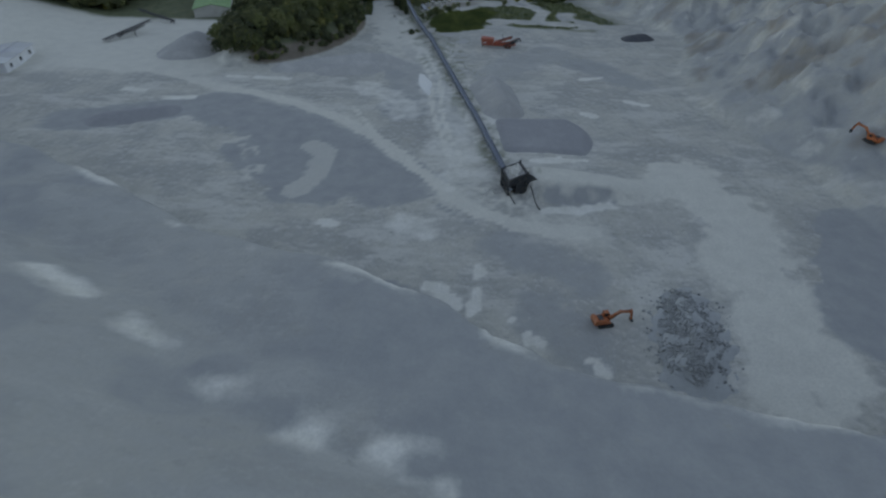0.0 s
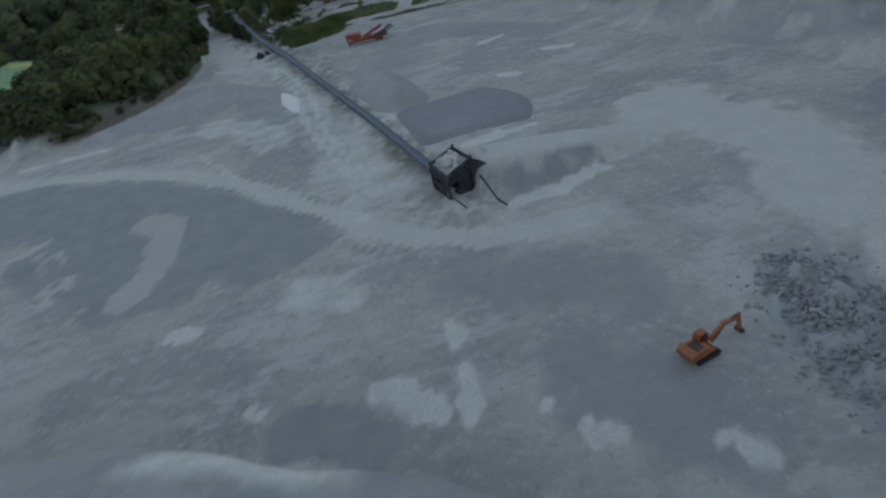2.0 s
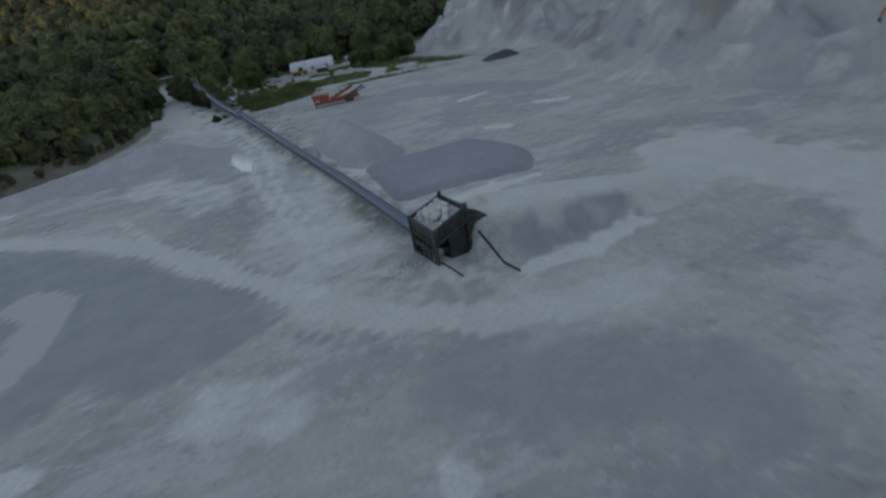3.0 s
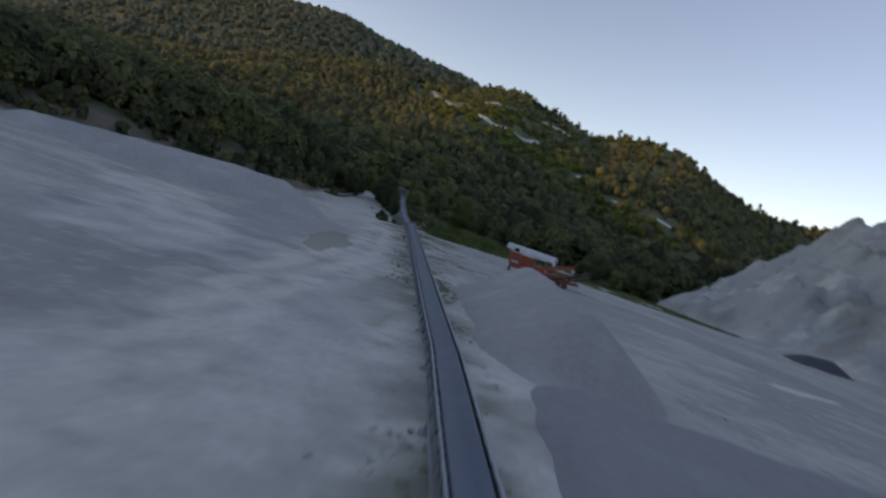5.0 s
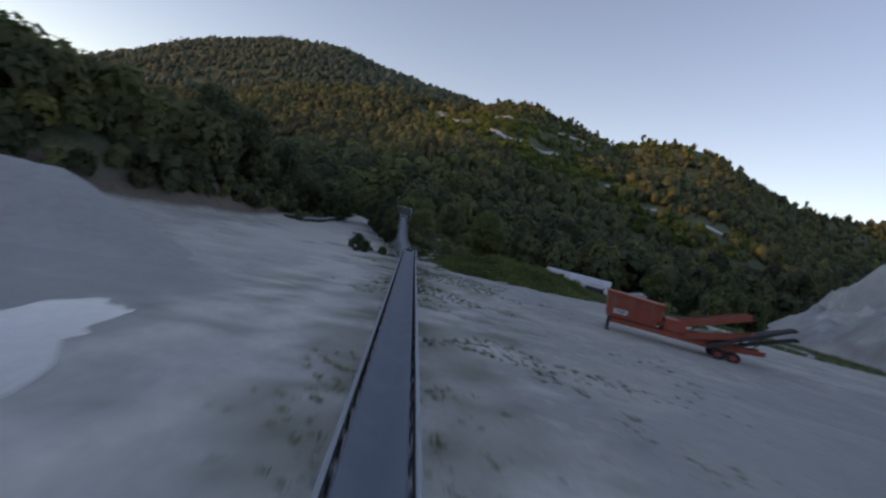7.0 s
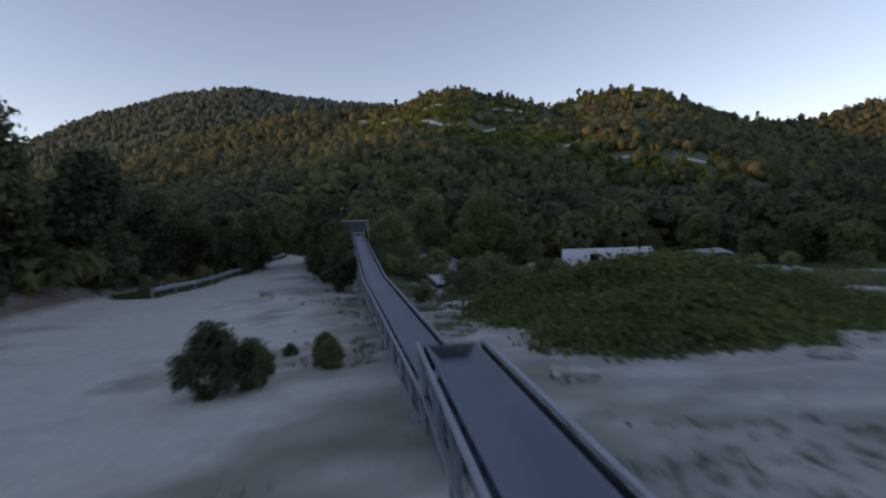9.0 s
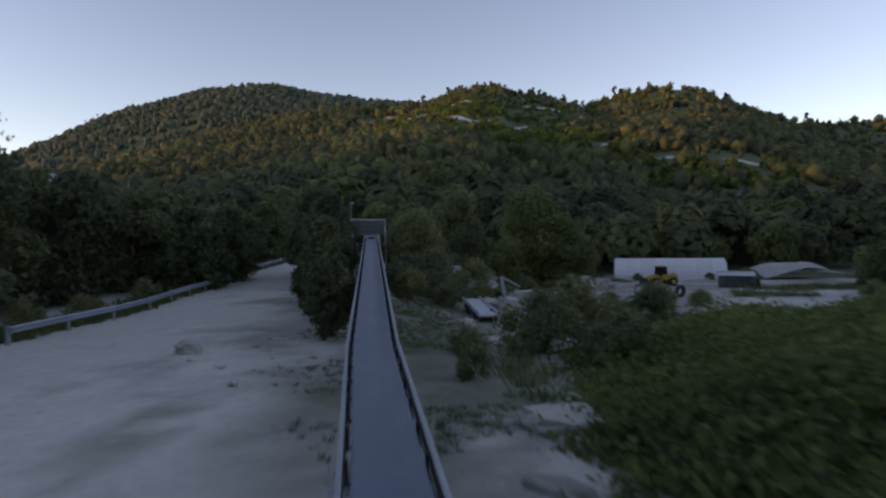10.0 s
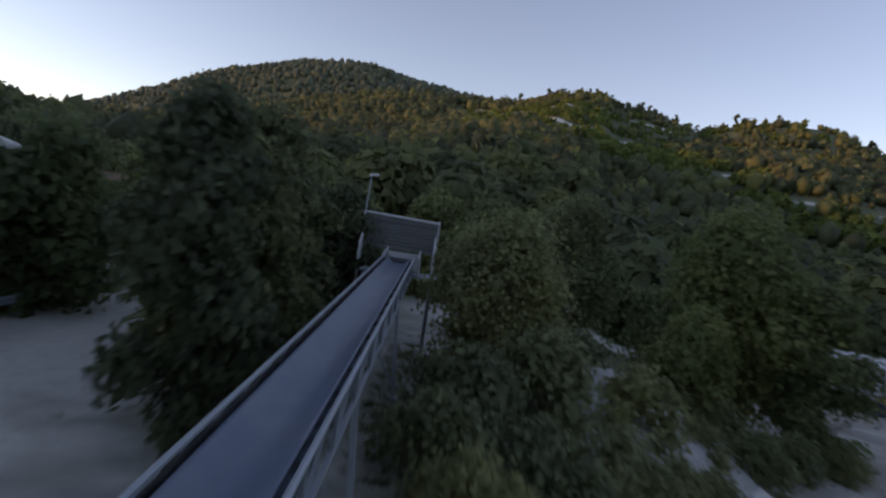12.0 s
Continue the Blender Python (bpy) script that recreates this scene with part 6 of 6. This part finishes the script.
BLUE_WHITE = worn("chalky_blue_white", (0.40, 0.46, 0.50), 0.5, 0.0, (0.34, 0.34, 0.32), 0.5, 0.9)
trailer_bed()


def jib_crane():
    x, y = -14.0, 262.6
    z = land_at(x, y)
    ob = thing("jib_crane", pose(x, y, z, 0, 0, 30), "small pale blue jib crane with a hanging cable", "crane")
    bm = bmesh.new()
    bar(bm, (0, 0, -0.2), (-0.5, 0, 3.0), 0.2, 0.2)
    part("mast", bm, BLUE_WHITE, ob)
    bm = bmesh.new()
    bar(bm, (-0.5, 0, 3.0), (1.2, 0.3, 2.2), 0.09, 0.09)
    part("jib", bm, BLUE_WHITE, ob)
    bm = bmesh.new()
    box(bm, (0.7, 0.6, 0.5), (0.1, 0, 0.3), bevel=0.04)
    part("winch_box", bm, YELLOW, ob, "yellow winch housing")


jib_crane()


def stone_block(x, y, size, turn, tilt=0.0, label="rough quarried stone block standing in the yard"):
    g = np.random.default_rng(int(abs(x * 31 + y * 17)))
    bm = bmesh.new()
    box(bm, size, (0, 0, size[2] / 2 - 0.08), bevel=0.09)
    bmesh.ops.subdivide_edges(bm, edges=list(bm.edges), cuts=1, use_grid_fill=True)
    for v in bm.verts:
        v.co += Vector(g.normal(size=3)) * 0.075
    me = bpy.data.meshes.new("stone_block")
    bm.to_mesh(me)
    bm.free()
    me.materials.append(STONE)
    ob = tagged(new("stone_block", me), label, "stone block", "stone blocks in the yard")
    ob.matrix_basis = pose(x, y, land_at(x, y), tilt, 0, turn)


for x, y, size, turn, tilt in ((-14.0, 268.0, (1.5, 1.2, 1.2), 20, 9), (-12.6, 271.0, (1.6, 1.2, 1.6), -12, 5), (-11.2, 268.6, (1.6, 1.6, 1.3), 40, 6), (-10.2, 273.6, (1.5, 1.4, 1.3), 8, 6), (-8.2, 275.8, (1.5, 1.3, 1.3), 15, 3), (-6.0, 280.6, (1.4, 1.2, 1.2), 5, 0), (-13.0, 274.6, (1.8, 1.2, 1.1), 60, 5), (-5.0, 288.6, (1.7, 1.4, 1.5), 25, 0), (-15.6, 269.6, (1.3, 1.1, 0.8), 33, 9), (-9.0, 266.6, (1.2, 0.9, 0.7), 70, 8), (-2.2, 299.2, (2.2, 1.5, 1.3), 20, 5), (-0.6, 300.8, (1.9, 1.3, 1.0), -15, 8), (-1.2, 302.6, (1.6, 1.5, 1.5), 40, 4), (-3.4, 303.6, (1.3, 1.1, 1.9), 10, 0)):
    stone_block(x, y, size, turn, tilt)
for x, y, size, turn in ((-12.3, 236.0, (1.9, 1.3, 0.4), 20), (-12.3, 232.4, (1.6, 1.1, 0.35), -35), (-25.8, 241.6, (0.8, 0.6, 0.45), 10), (-13.6, 228.8, (0.9, 0.7, 0.3), 60), (-14.6, 250.0, (1.0, 0.8, 0.4), 15), (-16.5, 256.2, (0.9, 0.8, 0.5), 50), (-18.2, 258.6, (0.7, 0.6, 0.4), 5), (-8.4, 219.4, (1.0, 0.7, 0.3), 30), (-1.6, 220.6, (0.9, 0.5, 0.3), -20)):
    stone_block(x, y, size, turn, 3, "flat pale slab of limestone lying on the ground")


def wheel_loader(x, y, turn):
    ob = thing("wheel_loader", pose(x, y, land_at(x, y), 0, 0, turn), "yellow wheel loader parked in front of the hall", "wheel loader")
    bm = bmesh.new()
    box(bm, (2.6, 1.7, 0.9), (-1.0, 0, 1.35), bevel=0.12)
    box(bm, (1.6, 1.2, 0.6), (1.0, 0, 1.15), bevel=0.1)
    part("body", bm, YELLOW, ob)
    bm = bmesh.new()
    prism(bm, [(-0.6, 1.75), (0.75, 1.75), (0.65, 3.0), (-0.45, 3.0)], 1.5)
    cab = part("cab", bm, GLASS, ob)
    bm = bmesh.new()
    box(bm, (1.5, 1.7, 0.12), (0.1, 0, 3.06), bevel=0.04)
    part("cab_roof", bm, YELLOW, cab)
    for sx in (-1.4, 1.35):
        for sy in (-0.95, 0.95):
            bm = bmesh.new()
            bar(bm, (sx, sy - 0.25, 0.68), (sx, sy + 0.25, 0.68), 1.36, 1.36, 18)
            w = part("wheel", bm, RUBBER, ob)
            bm = bmesh.new()
            bar(bm, (sx, sy - 0.27, 0.68), (sx, sy + 0.27, 0.68), 0.66, 0.66, 12)
            part("rim", bm, YELLOW, w)
    for sy in (-0.45, 0.45):
        bm = bmesh.new()
        bar(bm, (0.8, sy, 1.7), (2.2, sy, 1.3), 0.14, 0.3)
        bar(bm, (2.2, sy, 1.3), (3.0, sy, 0.5), 0.14, 0.28)
        part("lift_arm", bm, YELLOW, ob)
    bm = bmesh.new()
    prism(bm, [(2.8, 0.15), (3.9, 0.1), (3.9, 0.2), (3.1, 0.4), (2.95, 0.9), (3.1, 1.25), (2.95, 1.3), (2.7, 0.8)], 2.4)
    part("bucket", bm, DARK_STEEL, ob)


wheel_loader(9.2, 311.5, 195)


def tyre(x, y, lie):
    z = land_at(x, y)
    me = bpy.data.meshes.new("tyre")
    bm = bmesh.new()
    for k in range(20):
        a0, a1 = 6.2832 * k / 20, 6.2832 * (k + 1) / 20
        ring = []
        for a in (a0, a1):
            ring.append([bm.verts.new((math.cos(a) * r, h, math.sin(a) * r)) for r, h in ((0.42, -0.18), (0.62, -0.24), (0.72, -0.16), (0.72, 0.16), (0.62, 0.24), (0.42, 0.18))])
        for q in range(6):
            bm.faces.new((ring[0][q], ring[0][(q + 1) % 6], ring[1][(q + 1) % 6], ring[1][q]))
    bmesh.ops.remove_doubles(bm, verts=bm.verts, dist=0.001)
    bm.to_mesh(me)
    bm.free()
    me.materials.append(RUBBER)
    ob = tagged(new("tyre", me), "worn black lorry tyre lying at the yard's edge" if lie else "black lorry tyre standing on its tread", "tyre", "old tyres")
    ob.matrix_basis = pose(x, y, z + (0.24 if lie else 0.7), 90 if lie else 6, 0, 35)


tyre(4.6, 285.6, False)
tyre(3.2, 284.4, True)
tyre(18.6, 300.6, False)


# a plain drum stands in for the larger orange bucket by the shed
def oil_drum(x, y):
    bm = bmesh.new()
    bar(bm, (0, 0, 0), (0, 0, 0.88), 0.58, 0.58, 16)
    for h in (0.02, 0.3, 0.58, 0.86):
        bar(bm, (0, 0, h - 0.015), (0, 0, h + 0.015), 0.61, 0.61, 16)
    me = bpy.data.meshes.new("oil_drum")
    bm.to_mesh(me)
    bm.free()
    me.materials.append(ORANGE)
    ob = tagged(new("oil_drum", me), "orange drum standing in for a larger bucket beside the little shed", "drum")
    ob.matrix_basis = pose(x, y, land_at(x, y))


oil_drum(19.9, 303.2)


heap("gravel_mound", [[(11.2, 305.6, -8.0), (13.4, 304.8, -8.1)]], 0.6, HEAP_DARK, "low grey-blue grit pile beside the wheel loader", seed=74)
# sand slope beside the hall
heap("sand_mound", [[(33, 331, -7.2), (38, 328, -6.8)]], 0.42, HEAP, "pale sand slope rising beside the storage hall", "sand heap", seed=71, fine=0.8)
heap("gravel_mound", [[(-19.6, 276.8, -3.6), (-18.2, 279, -3.8)]], 0.6, HEAP, "small pile of gravel under the willow", seed=72)
heap("gravel_mound", [[(22, 282, -6.6), (27, 276, -6.9)]], 0.45, HEAP, "low gravel pile on the valley floor", seed=73)
